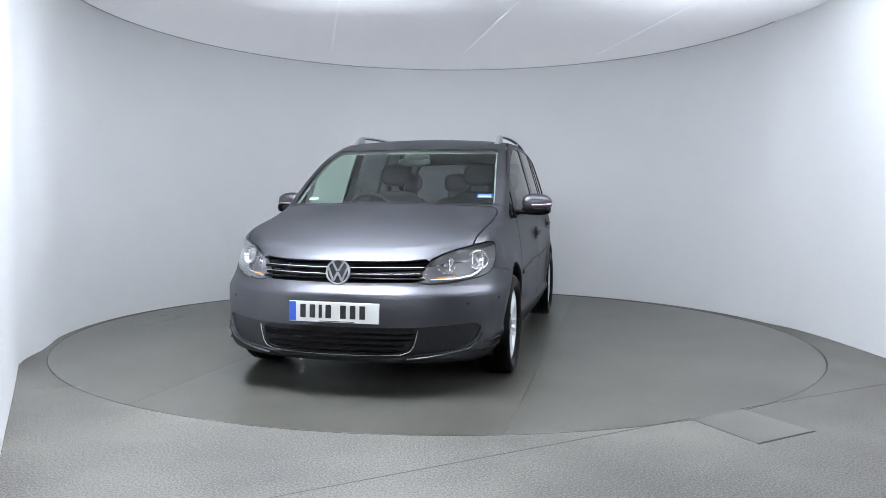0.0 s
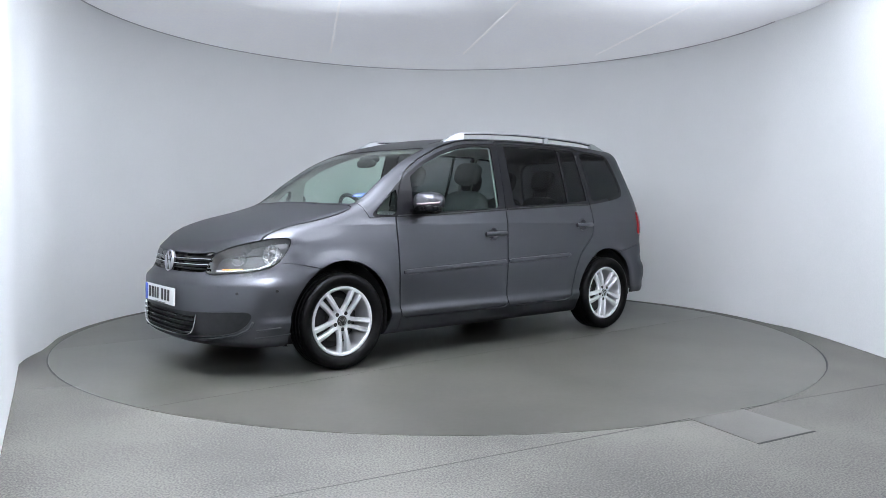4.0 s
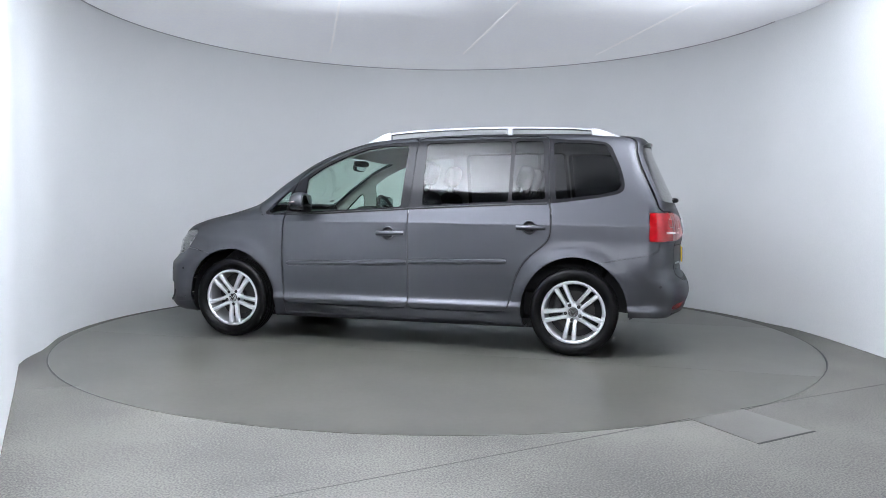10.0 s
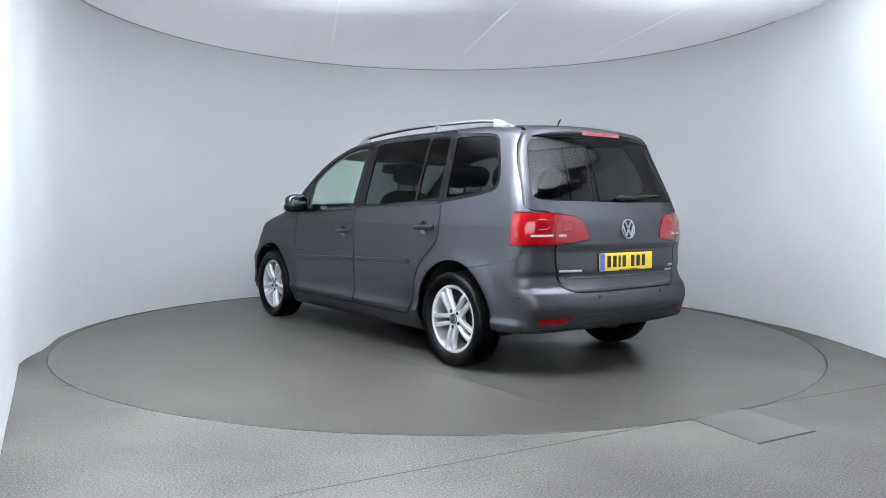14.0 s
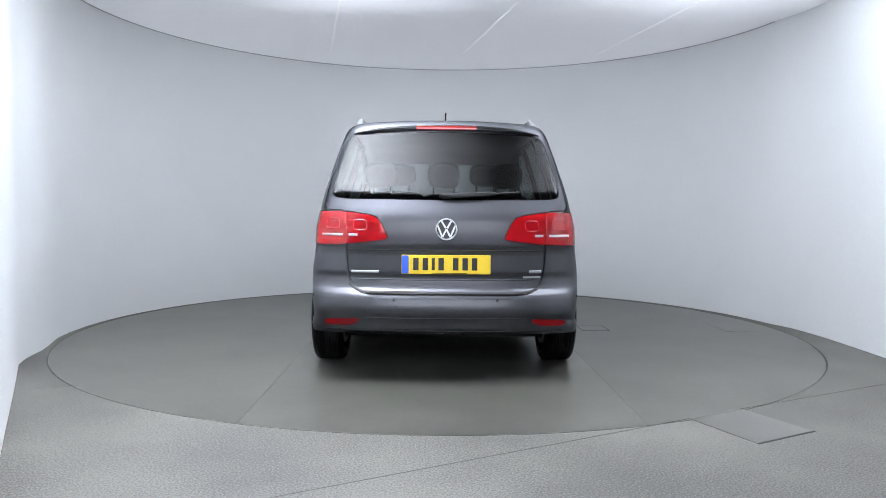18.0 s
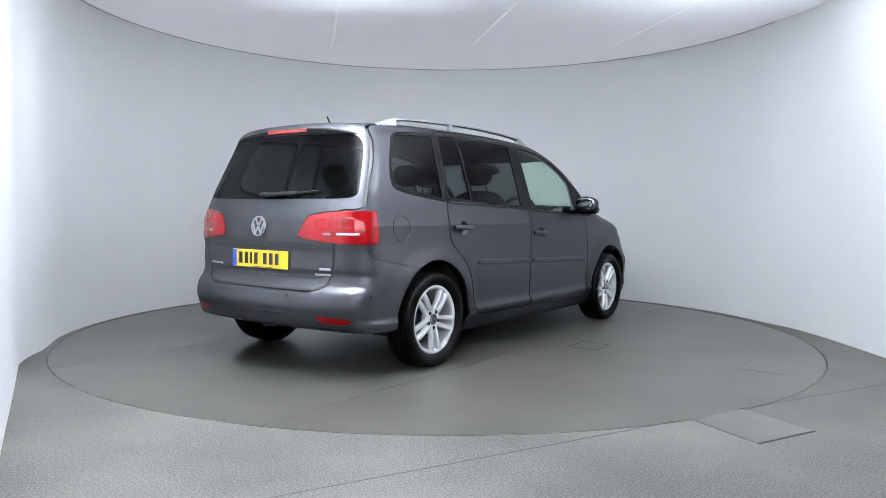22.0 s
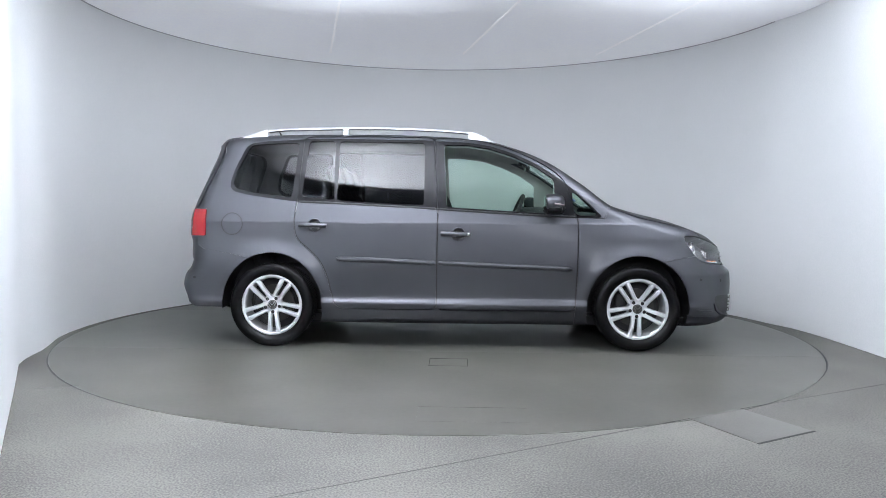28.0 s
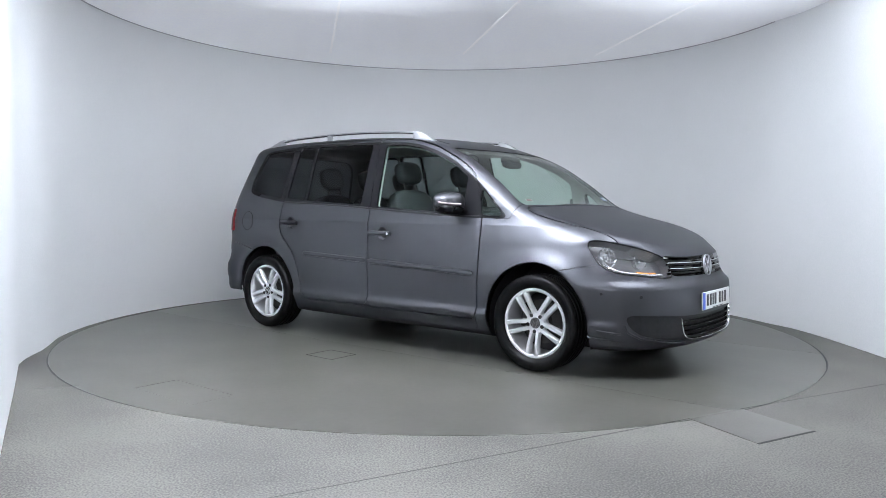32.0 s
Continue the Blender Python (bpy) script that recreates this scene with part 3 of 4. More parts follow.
def bead(p, width, height, sink=0.004, up=None, flat=0.55, ends=1.0):
    """A raised strip with a rounded back that runs along points of the skin."""
    n = normals_at(p) if up is None else np.tile(np.asarray(up, float), (len(p), 1))
    t = np.gradient(p, axis=0)
    t /= np.linalg.norm(t, axis=1)[:, None]
    b = np.cross(t, n)
    b /= np.linalg.norm(b, axis=1)[:, None]
    shape = [(-0.5, -sink / height), (-0.5, 0.35), (-0.5 * flat - 0.12, 0.85), (-0.2 * flat, 1.0), (0.2 * flat, 1.0), (0.5 * flat + 0.12, 0.85), (0.5, 0.35), (0.5, -sink / height)]
    bm = bmesh.new()
    rows = []
    for i in range(len(p)):
        k = ends if i in (0, len(p) - 1) else 1.0
        rows.append([bm.verts.new(p[i] + b[i] * u * width * k + n[i] * v * height * (k if v > 0 else 1)) for u, v in shape])
    m = len(shape)
    for r, s in zip(rows, rows[1:]):
        for j in range(m):
            bm.faces.new((r[j], r[(j + 1) % m], s[(j + 1) % m], s[j]))
    bm.faces.new(rows[0])
    bm.faces.new(rows[-1][::-1])
    bmesh.ops.recalc_face_normals(bm, faces=bm.faces)
    return smooth(bm, 40)


def tube(pts, radius, sides=10, closed=False, squash=1.0):
    """A round bar along a line of points."""
    p = np.array(pts, float)
    t = np.gradient(p, axis=0) if not closed else np.roll(p, -1, 0) - np.roll(p, 1, 0)
    t /= np.linalg.norm(t, axis=1)[:, None]
    bm = bmesh.new()
    rows = []
    for i in range(len(p)):
        ref = np.array([0, 0, 1.0]) if abs(t[i][2]) < 0.9 else np.array([0, 1.0, 0])
        a = np.cross(t[i], ref)
        a /= np.linalg.norm(a)
        c = np.cross(a, t[i])
        rows.append([bm.verts.new(p[i] + (a * math.cos(q) + c * math.sin(q) * squash) * radius) for q in np.arange(sides) * 2 * math.pi / sides])
    pairs = list(zip(rows, rows[1:])) + ([(rows[-1], rows[0])] if closed else [])
    for r, s in pairs:
        for j in range(sides):
            bm.faces.new((r[j], r[(j + 1) % sides], s[(j + 1) % sides], s[j]))
    if not closed:
        bm.faces.new(rows[0])
        bm.faces.new(rows[-1][::-1])
    bmesh.ops.recalc_face_normals(bm, faces=bm.faces)
    return smooth(bm, 50)


def lathe(profile, n=72, a0=0.0, a1=360.0, bm=None):
    """Turns a profile of (radius, out) about the y axis."""
    bm = bm or bmesh.new()
    full = abs(a1 - a0) > 359
    count = n if full else n + 1
    rows = []
    for i in range(count):
        a = radians(a0 + (a1 - a0) * i / n)
        rows.append([bm.verts.new((r * math.cos(a), y, r * math.sin(a))) for r, y in profile])
    for i in range(n):
        r, s = rows[i], rows[(i + 1) % count]
        for j in range(len(profile) - 1):
            if profile[j][0] > 1e-6 or profile[j + 1][0] > 1e-6:
                q = [r[j], s[j], s[j + 1], r[j + 1]]
                bm.faces.new(q)
    bmesh.ops.remove_doubles(bm, verts=bm.verts, dist=1e-5)
    bmesh.ops.recalc_face_normals(bm, faces=bm.faces)
    return bm


def blob(bm, centre, size, power=3.0, m=None, nu=20, nv=12):
    """A box with all its edges rounded off."""
    rows = []
    sg = lambda c: math.copysign(abs(c) ** (2 / power), c)
    for i in range(nv + 1):
        v = math.pi * (i / nv - 0.5)
        rows.append([bm.verts.new((m or Matrix()) @ Vector((centre[0] + size[0] / 2 * sg(math.cos(v)) * sg(math.cos(u)), centre[1] + size[1] / 2 * sg(math.cos(v)) * sg(math.sin(u)), centre[2] + size[2] / 2 * sg(math.sin(v)))))
                     for u in np.arange(nu) * 2 * math.pi / nu])
    for r, s in zip(rows, rows[1:]):
        for j in range(nu):
            bm.faces.new((r[j], r[(j + 1) % nu], s[(j + 1) % nu], s[j]))
    bmesh.ops.remove_doubles(bm, verts=bm.verts, dist=1e-4)
    bmesh.ops.recalc_face_normals(bm, faces=bm.faces)
    return bm


LINING = mottled("pale_fabric_lining", (0.30, 0.30, 0.285), (0.37, 0.37, 0.355), 8, 0.9, 0.1, 300)
CLOTH = mottled("dark_seat_cloth", (0.010, 0.0105, 0.0115), (0.019, 0.0195, 0.021), 25, 0.9, 0.3, 500)
CABIN = mottled("dark_cabin_plastic", (0.010, 0.010, 0.0105), (0.017, 0.017, 0.018), 12, 0.65, 0.15, 400)
LAMP_DARK = material("grey_lamp_housing", (0.27, 0.27, 0.28), 0.3, 0.3)
MIRRORED = material("bright_reflector", (0.86, 0.86, 0.88), 0.15, 0.75)
LAMP_GLASS = glass("clear_lamp_lens", (0.95, 0.96, 0.96))
AMBER = material("amber_lens", (0.75, 0.30, 0.08), 0.2, 0.0, Coat_Weight=1.0)
WHITE_PLATE = material("white_plate", (0.80, 0.80, 0.78), 0.35)
YELLOW_PLATE = material("yellow_plate", (0.80, 0.56, 0.03), 0.35)
BLUE_BAND = material("blue_band", (0.03, 0.10, 0.55), 0.35)
INK = material("black_lettering", (0.012, 0.012, 0.012), 0.5)
PALE_LENS = material("pale_lens", (0.50, 0.40, 0.40), 0.15, 0.2, Coat_Weight=1.0)
DEEP_RED = material("deep_red_lens", (0.22, 0.006, 0.006), 0.15, 0.0, Coat_Weight=1.0)
STEEL = material("brake_steel", (0.07, 0.068, 0.065), 0.55, 0.8)


def inner_shells():
    """The dark inside of the doors and wings, the pale lining of pillars and roof, floor pan and wheel housings."""
    v, t = SKIN
    d = lambda p: np.maximum(np.maximum(p[:, 2] - 0.975, p[:, 0] - 1.62), 0.4 - np.minimum(np.hypot(p[:, 0] - WHEEL_X, (p[:, 2] - WHEEL_Z) * 0.94), np.hypot(p[:, 0] + WHEEL_X, (p[:, 2] - WHEEL_Z) * 0.94)))
    d2 = lambda p: np.maximum(d(p), np.where(p[:, 0] < -1.6, 0.31 - p[:, 2], -1.0))
    panel("inner_body", whole(clip(SKIN, d2(v))), CABIN, car, "dark inner body behind the panels", lip=0, inset=0.022)
    up = clip(SKIN, np.maximum(1.0 - v[:, 2], v[:, 0] - 1.14))
    for field, cut in zip((from_above(WINDSCREEN), lambda p: np.where(p[:, 1] > 0.45, from_side(FRONT_GLASS)(p), 1.0), from_side(CORNER_GLASS),
                  lambda p: np.where(p[:, 1] > 0.45, from_side(REAR_GLASS)(p), 1.0), lambda p: np.where(p[:, 1] > 0.45, from_side(REAR_VENT_GLASS)(p), 1.0),
                  lambda p: np.where(p[:, 1] > 0.45, from_side(QUARTER_GLASS)(p), 1.0), from_behind(REAR_WINDOW, -1.6)), (-0.008, -0.004, 0.012, 0.028, 0.028, 0.028, 0.02)):
        up = clip(up, cut - field(up[0]))
    panel("roof_lining", whole(up), LINING, car, "pale fabric lining of roof and pillars", lip=0, inset=0.03, turn=-1)
    bm = bmesh.new()
    box(bm, 0.22, 0, 0.195, 3.2, 1.30, 0.07, 0.01)
    box(bm, 0.1, 0.25, 0.165, 2.6, 0.10, 0.05, 0.015)
    box(bm, 0.0, 0, 0.205, 1.84, 1.34, 0.07, 0.02)
    box(bm, -1.62, -0.2, 0.31, 0.35, 0.7, 0.14, 0.04)
    part("floor_pan", bm, BLACK_PLASTIC, car)
    for sx in (1, -1):
        for sy in (1, -1):
            a0, a1 = (-20, 200) if sx > 0 else ((-16, 186) if sy < 0 else (-6, 196))
            bm = lathe([(0.402, 0.30), (0.402, 0.05), (0.384, -0.02)], 40, a0, a1)
            bm2 = lathe([(0.0, 0.30), (0.402, 0.30)], 40, a0, a1, bm)
            ob = part("wheel_housing", smooth(bm2, 40), CABIN, car)
            ob.matrix_basis = Matrix.Translation((sx * WHEEL_X, sy * 0.775, WHEEL_Z + 0.008)) @ (Matrix() if sy < 0 else Matrix.Rotation(math.pi, 4, "Z"))


def wheel():
    """One wheel about the y axis, its outer face towards +y."""
    r = 0.309
    rim = lathe([(0.170, -0.10), (0.196, -0.095), (0.196, 0.055), (0.203, 0.072), (0.212, 0.077), (0.222, 0.076), (0.226, 0.070), (0.224, 0.062)])
    ob = part("wheel", smooth(rim, 30), ALLOY, car, "silver alloy wheel with five twin spokes")
    groove = []
    for y in (-0.06, -0.02, 0.02, 0.06):
        groove += [(r - 0.001, y - 0.007), (r - 0.009, y - 0.004), (r - 0.009, y + 0.004), (r - 0.001, y + 0.007)]
    side = [(0.222, 0.070), (0.230, 0.084), (0.252, 0.099), (0.272, 0.1025), (0.288, 0.099), (0.298, 0.092), (r - 0.003, 0.080)]
    tyre = lathe([(q, -y) for q, y in side] + groove + side[::-1])
    part("tyre", smooth(tyre, 40), RUBBER, ob, "black rubber tyre")
    for k in range(5):
        for s in (-1, 1):
            bm = bmesh.new()
            rows = []
            for q in np.linspace(0, 1, 7):
                rad = 0.048 + 0.155 * q
                off = s * (0.021 + 0.012 * q)
                face = 0.062 + 0.016 * math.sin(q * 2.2)
                w = 0.0145 + 0.005 * abs(q - 0.35)
                rows.append([bm.verts.new((off + u * w, face - e, -rad)) for u, e in ((-1, 0.030), (-1, 0.008), (-0.6, 0.0), (0.6, 0.0), (1, 0.008), (1, 0.030))])
            for a, b in zip(rows, rows[1:]):
                for j in range(6):
                    bm.faces.new((a[j], a[(j + 1) % 6], b[(j + 1) % 6], b[j]))
            bm.faces.new(rows[0])
            bm.faces.new(rows[-1][::-1])
            bmesh.ops.recalc_face_normals(bm, faces=bm.faces)
            bmesh.ops.rotate(bm, verts=bm.verts, cent=(0, 0, 0), matrix=Matrix.Rotation(radians(72 * k), 3, "Y"))
            part("spoke", smooth(bm, 40), ALLOY, ob)
    hub = lathe([(0.074, 0.02), (0.074, 0.05), (0.066, 0.061), (0.036, 0.064), (0.034, 0.058)], 40)
    part("hub", smooth(hub, 30), ALLOY, ob)
    cap = lathe([(0.034, 0.056), (0.034, 0.066), (0.029, 0.068), (0.0, 0.069)], 32)
    part("centre_cap", smooth(cap, 30), STEEL, ob, "grey centre cap with a silver emblem")
    bm = bmesh.new()
    for a, b in (((-0.019, 0.018), (0.0, -0.002)), ((0.019, 0.018), (0.0, -0.002)), ((-0.024, 0.006), (-0.01, -0.021)), ((0.024, 0.006), (0.01, -0.021))):
        c, d = Vector((a[0], 0.0695, a[1])), Vector((b[0], 0.0695, b[1]))
        box(bm, 0, 0, 0, (d - c).length, 0.002, 0.0055, 0, Matrix.Translation((c + d) / 2) @ Matrix.Rotation(-math.atan2(d.z - c.z, d.x - c.x), 4, "Y"))
    lathe([(0.027, 0.067), (0.027, 0.0705), (0.031, 0.0705), (0.031, 0.067)], 32, bm=bm)
    part("emblem", bm, CHROME, ob)
    # black discs stand in for the shade inside the bolt holes
    for k in range(5):
        a = radians(72 * k + 36 - 90)
        bm = lathe([(0.0125, 0.05), (0.0125, 0.0655), (0.011, 0.0665), (0.0, 0.0665)], 12)
        bmesh.ops.translate(bm, verts=bm.verts, vec=(0.054 * math.cos(a), 0, 0.054 * math.sin(a) * -1))
        part("wheel_bolt", smooth(bm, 30), INK, ob)
    disc = lathe([(0.0, -0.01), (0.070, -0.01), (0.072, -0.03), (0.142, -0.03), (0.142, -0.05), (0.0, -0.05)], 48)
    part("brake_disc", smooth(disc, 30), STEEL, ob)
    part("brake_caliper", box(bmesh.new(), 0.115, -0.035, 0.02, 0.07, 0.07, 0.15, 0.015), CABIN, ob)
    bm = lathe([(0.0, -0.085), (0.194, -0.085)], 40)
    part("backing_plate", bm, CABIN, ob)
    return ob


def wheels():
    first = wheel()
    place = []
    for sx, sy, y, spin in ((1, 1, 0.778, 4.8), (1, -1, 0.778, -4.6), (-1, 1, 0.759, -8.0), (-1, -1, 0.759, 4.5)):
        side = Matrix() if sy > 0 else Matrix.Rotation(math.pi, 4, "Z")
        place.append(Matrix.Translation((sx * WHEEL_X, sy * y, 0.309)) @ side @ Matrix.Rotation(radians(spin), 4, "Y"))
    first.matrix_basis = place[0]
    for m in place[1:]:
        copy_thing(first, m)


def badge(parent, m, r, name="badge"):
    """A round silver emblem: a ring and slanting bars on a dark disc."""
    ob = part(name, smooth(lathe([(0.0, 0.004), (r * 0.97, 0.004), (r, 0.0), (r, -0.012)], 40), 30), INK, parent, "round silver and black emblem")
    ob.matrix_basis = m
    bm = lathe([(r * 0.86, 0.003), (r * 0.87, 0.009), (r * 0.93, 0.011), (r * 0.99, 0.009), (r * 1.0, 0.0)], 48)
    part("ring", smooth(bm, 40), SATIN, ob)
    for a, b in (((-0.44, 0.74), (-0.06, 0.10)), ((0.44, 0.74), (0.06, 0.10)), ((-0.80, 0.34), (-0.36, -0.72)), ((0.80, 0.34), (0.36, -0.72)), ((-0.36, -0.72), (0.0, 0.0)), ((0.36, -0.72), (0.0, 0.0))):
        c, d = Vector((a[0] * r, 0.006, a[1] * r)), Vector((b[0] * r, 0.006, b[1] * r))
        part("bar", box(bmesh.new(), 0, 0, 0, (d - c).length, 0.007, r * 0.16, 0.001, Matrix.Translation((c + d) / 2) @ Matrix.Rotation(-math.atan2(d.z - c.z, d.x - c.x), 4, "Y")), SATIN, ob)
    return ob


def number_plate(m, mat, label):
    """A plate in its own plane: x across, z up, y out; its characters as plain bars."""
    ob = part("number_plate", box(bmesh.new(), 0, 0, 0, 0.520, 0.010, 0.111, 0.003), mat, car, label)
    ob.matrix_basis = m
    part("band", box(bmesh.new(), -0.238, 0.0045, 0, 0.040, 0.004, 0.105, 0.0), BLUE_BAND, ob, "blue end band")
    part("border", box(bmesh.new(), 0.02, 0.0045, -0.050, 0.20, 0.003, 0.004), INK, ob)
    x = -0.198
    for k in range(7):
        w = 0.026 if k in (2,) else 0.044
        x += 0.03 if k == 4 else 0
        bm = bmesh.new()
        box(bm, x + w / 2, 0.0058, 0.003, w * 0.72, 0.003, 0.072, 0.0)
        part("bar", bm, INK, ob)
        x += w + 0.011
    return ob


def facing(p, n, up=(0, 0, 1), lift=0.0):
    """A frame at p whose y axis points out along n and whose z axis points up; x then runs to the viewer's right."""
    y = Vector(n).normalized()
    z = (Vector(up) - y * Vector(up).dot(y)).normalized()
    x = y.cross(z)
    m = Matrix((( -x.x, y.x, z.x), (-x.y, y.y, z.y), (-x.z, y.z, z.z))).to_4x4()
    return Matrix.Translation(Vector(p) + y * lift) @ m


def by_name(name):
    return [o for o in car.children_recursive if o.name.split(".")[0] == name]


def front_end():
    bumper = by_name("front_bumper")[0]
    for z in (0.690, 0.655):
        for s in (1, -1):
            p = on_ahead(np.linspace(0.05, 0.470 if z > 0.67 else 0.458, 16), z + 0.007 * np.linspace(0, 1, 16), 16)
            p[:, 0] -= 0.012
            p = p if s > 0 else mirrored(p)
            part("grille_bar", bead(p, 0.016, 0.010), BLACK_GLOSS, bumper)
            q = p + np.array([0.012, 0, 0.011])
            part("chrome_strip", bead(q, 0.0045, 0.004, up=(1, 0, 0.3)), CHROME, bumper, "thin chrome grille strip")
    p = on_ahead(np.linspace(-0.47, 0.47, 30), 0.640, 30)
    part("grille_bar", bead(p - np.array([0.014, 0, 0]), 0.014, 0.012), BLACK_GLOSS, bumper)
    for z in (0.352, 0.322, 0.292, 0.263):
        h = 0.445 - 0.10 * (0.352 - z) / 0.09 * (1 if z < 0.3 else 0.4)
        p = on_ahead(np.linspace(-h, h, 30), z, 30)
        part("grille_slat", bead(p - np.array([0.012, 0, 0]), 0.008, 0.016, sink=0.02, up=(1, 0, 0.1)), BLACK_GLOSS, bumper, "black lower grille slat")
    u = [(0.458, 0.374), (0.452, 0.34), (0.436, 0.285), (0.415, 0.258), (0.375, 0.244), (0.28, 0.238), (0.14, 0.234), (0.0, 0.232)]
    y = np.array([a for a, _ in u] + [-a for a, _ in u[-2::-1]])
    z = np.array([b for _, b in u] + [b for _, b in u[-2::-1]])
    p = on_ahead(y, z, 60)
    part("chrome_surround", bead(p, 0.007, 0.004), CHROME, bumper, "chrome line round the lower grille")
    for s in (1, -1):
        f = (lambda q: q) if s > 0 else mirrored
        p = f(on_ahead([0.77, 0.755, 0.70, 0.60, 0.50, 0.40], [0.345, 0.300, 0.262, 0.240, 0.226, 0.216], 26))
        part("bumper_blade", bead(p, 0.013, 0.011), PAINT, bumper)
        p = f(on_side(np.linspace(1.70, 1.90, 14), np.linspace(0.262, 0.246, 14), 14))
        part("bumper_crease", bead(p, 0.010, 0.007), PAINT, bumper)
        p = f(on_side(np.linspace(1.765, 1.905, 12), np.linspace(0.306, 0.290, 12), 12))
        part("bumper_crease", bead(p, 0.012, 0.007, ends=0.4), PAINT, bumper)
        for x, z in ((1.791, 0.529), (1.98, 0.512)):
            p = f(on_side(x, z) if x < 1.9 else on_ahead(0.700, z))[0]
            n = normals_at(p[None])[0]
            ob = part("parking_sensor", smooth(lathe([(0.0, 0.003), (0.009, 0.003), (0.011, -0.002)], 16), 40), BLACK_PLASTIC, bumper, "small dark parking sensor")
            ob.matrix_basis = facing(p, n)
    p = on_ahead(0.0, 0.677)[0]
    badge(bumper, facing((p[0] + 0.006, 0, 0.677), (1, 0, 0.12)), 0.070)
    number_plate(facing((on_ahead(0.0, 0.47)[0][0] - 0.003, 0, 0.463), (1, 0, 0.03)), WHITE_PLATE, "white number plate with blue end band and dark bars")


def headlights():
    skins = by_name("headlight")
    for ob in skins:
        s = 1 if sum(v.co.y for v in ob.data.vertices) > 0 else -1
        f = (lambda q: q) if s > 0 else mirrored
        piece = clip(SKIN, from_corner(HEADLIGHT)(SKIN[0]) + 0.003)
        turned = (lambda k: k) if s > 0 else flipped
        panel("housing", turned(piece), LAMP_DARK, ob, "dark lamp housing", inset=0.085, lip=-0.083)
        for x, y, z, r in ((1.929, 0.569, 0.716, 0.050), (1.792, 0.726, 0.742, 0.060)):
            q = (x - 0.012, y - 0.006, z)
            bowl = lathe([(0.0, -0.030), (r * 0.35, -0.027), (r * 0.7, -0.017), (r * 0.92, -0.005), (r, 0.003), (r * 1.015, 0.003), (r * 1.02, -0.02)], 32)
            o = part("reflector", smooth(bowl, 40), MIRRORED, ob, "round chrome reflector")
            n = Vector((1, 0.45, 0.28))
            q = Vector(q) - n.normalized() * 0.014
            o.matrix_basis = facing(f(np.array(q)), f(np.array(n)))
            o2 = part("bulb", smooth(lathe([(0.0, 0.0), (0.010, -0.004), (0.012, -0.01), (0.012, -0.02)], 16), 40), SATIN, ob)
            o2.matrix_basis = o.matrix_basis.copy()
            # bright bars imitate the vertical stripes reflected in the bowl
            for k in (-1, 1):
                o3 = part("reflector_facet", box(bmesh.new(), k * r * 0.48, -0.016, 0, 0.006, 0.010, r * 1.3, 0.002), MIRRORED, ob)
                o3.matrix_basis = o.matrix_basis.copy()
        low = [(2.035, 0.500, 0.640), (1.985, 0.575, 0.640), (1.92, 0.640, 0.645), (1.85, 0.700, 0.655), (1.785, 0.742, 0.682)]
        p = np.array(low)
        p = p - normals_at(p) * 0.018
        part("light_guide", bead(f(p[:]), 0.012, 0.008, up=f(np.array([0.8, 0.5, 0.35]))), MIRRORED, ob, "bright light guide strip")
        p = np.array([(2.00, 0.530, 0.642), (1.955, 0.585, 0.643), (1.915, 0.62, 0.646)])
        p = p - normals_at(p) * 0.008
        part("indicator", bead(f(p), 0.020, 0.008, up=f(np.array([0.8, 0.5, 0.35]))), AMBER, ob, "amber indicator")
        ob.data.materials[0] = LAMP_GLASS


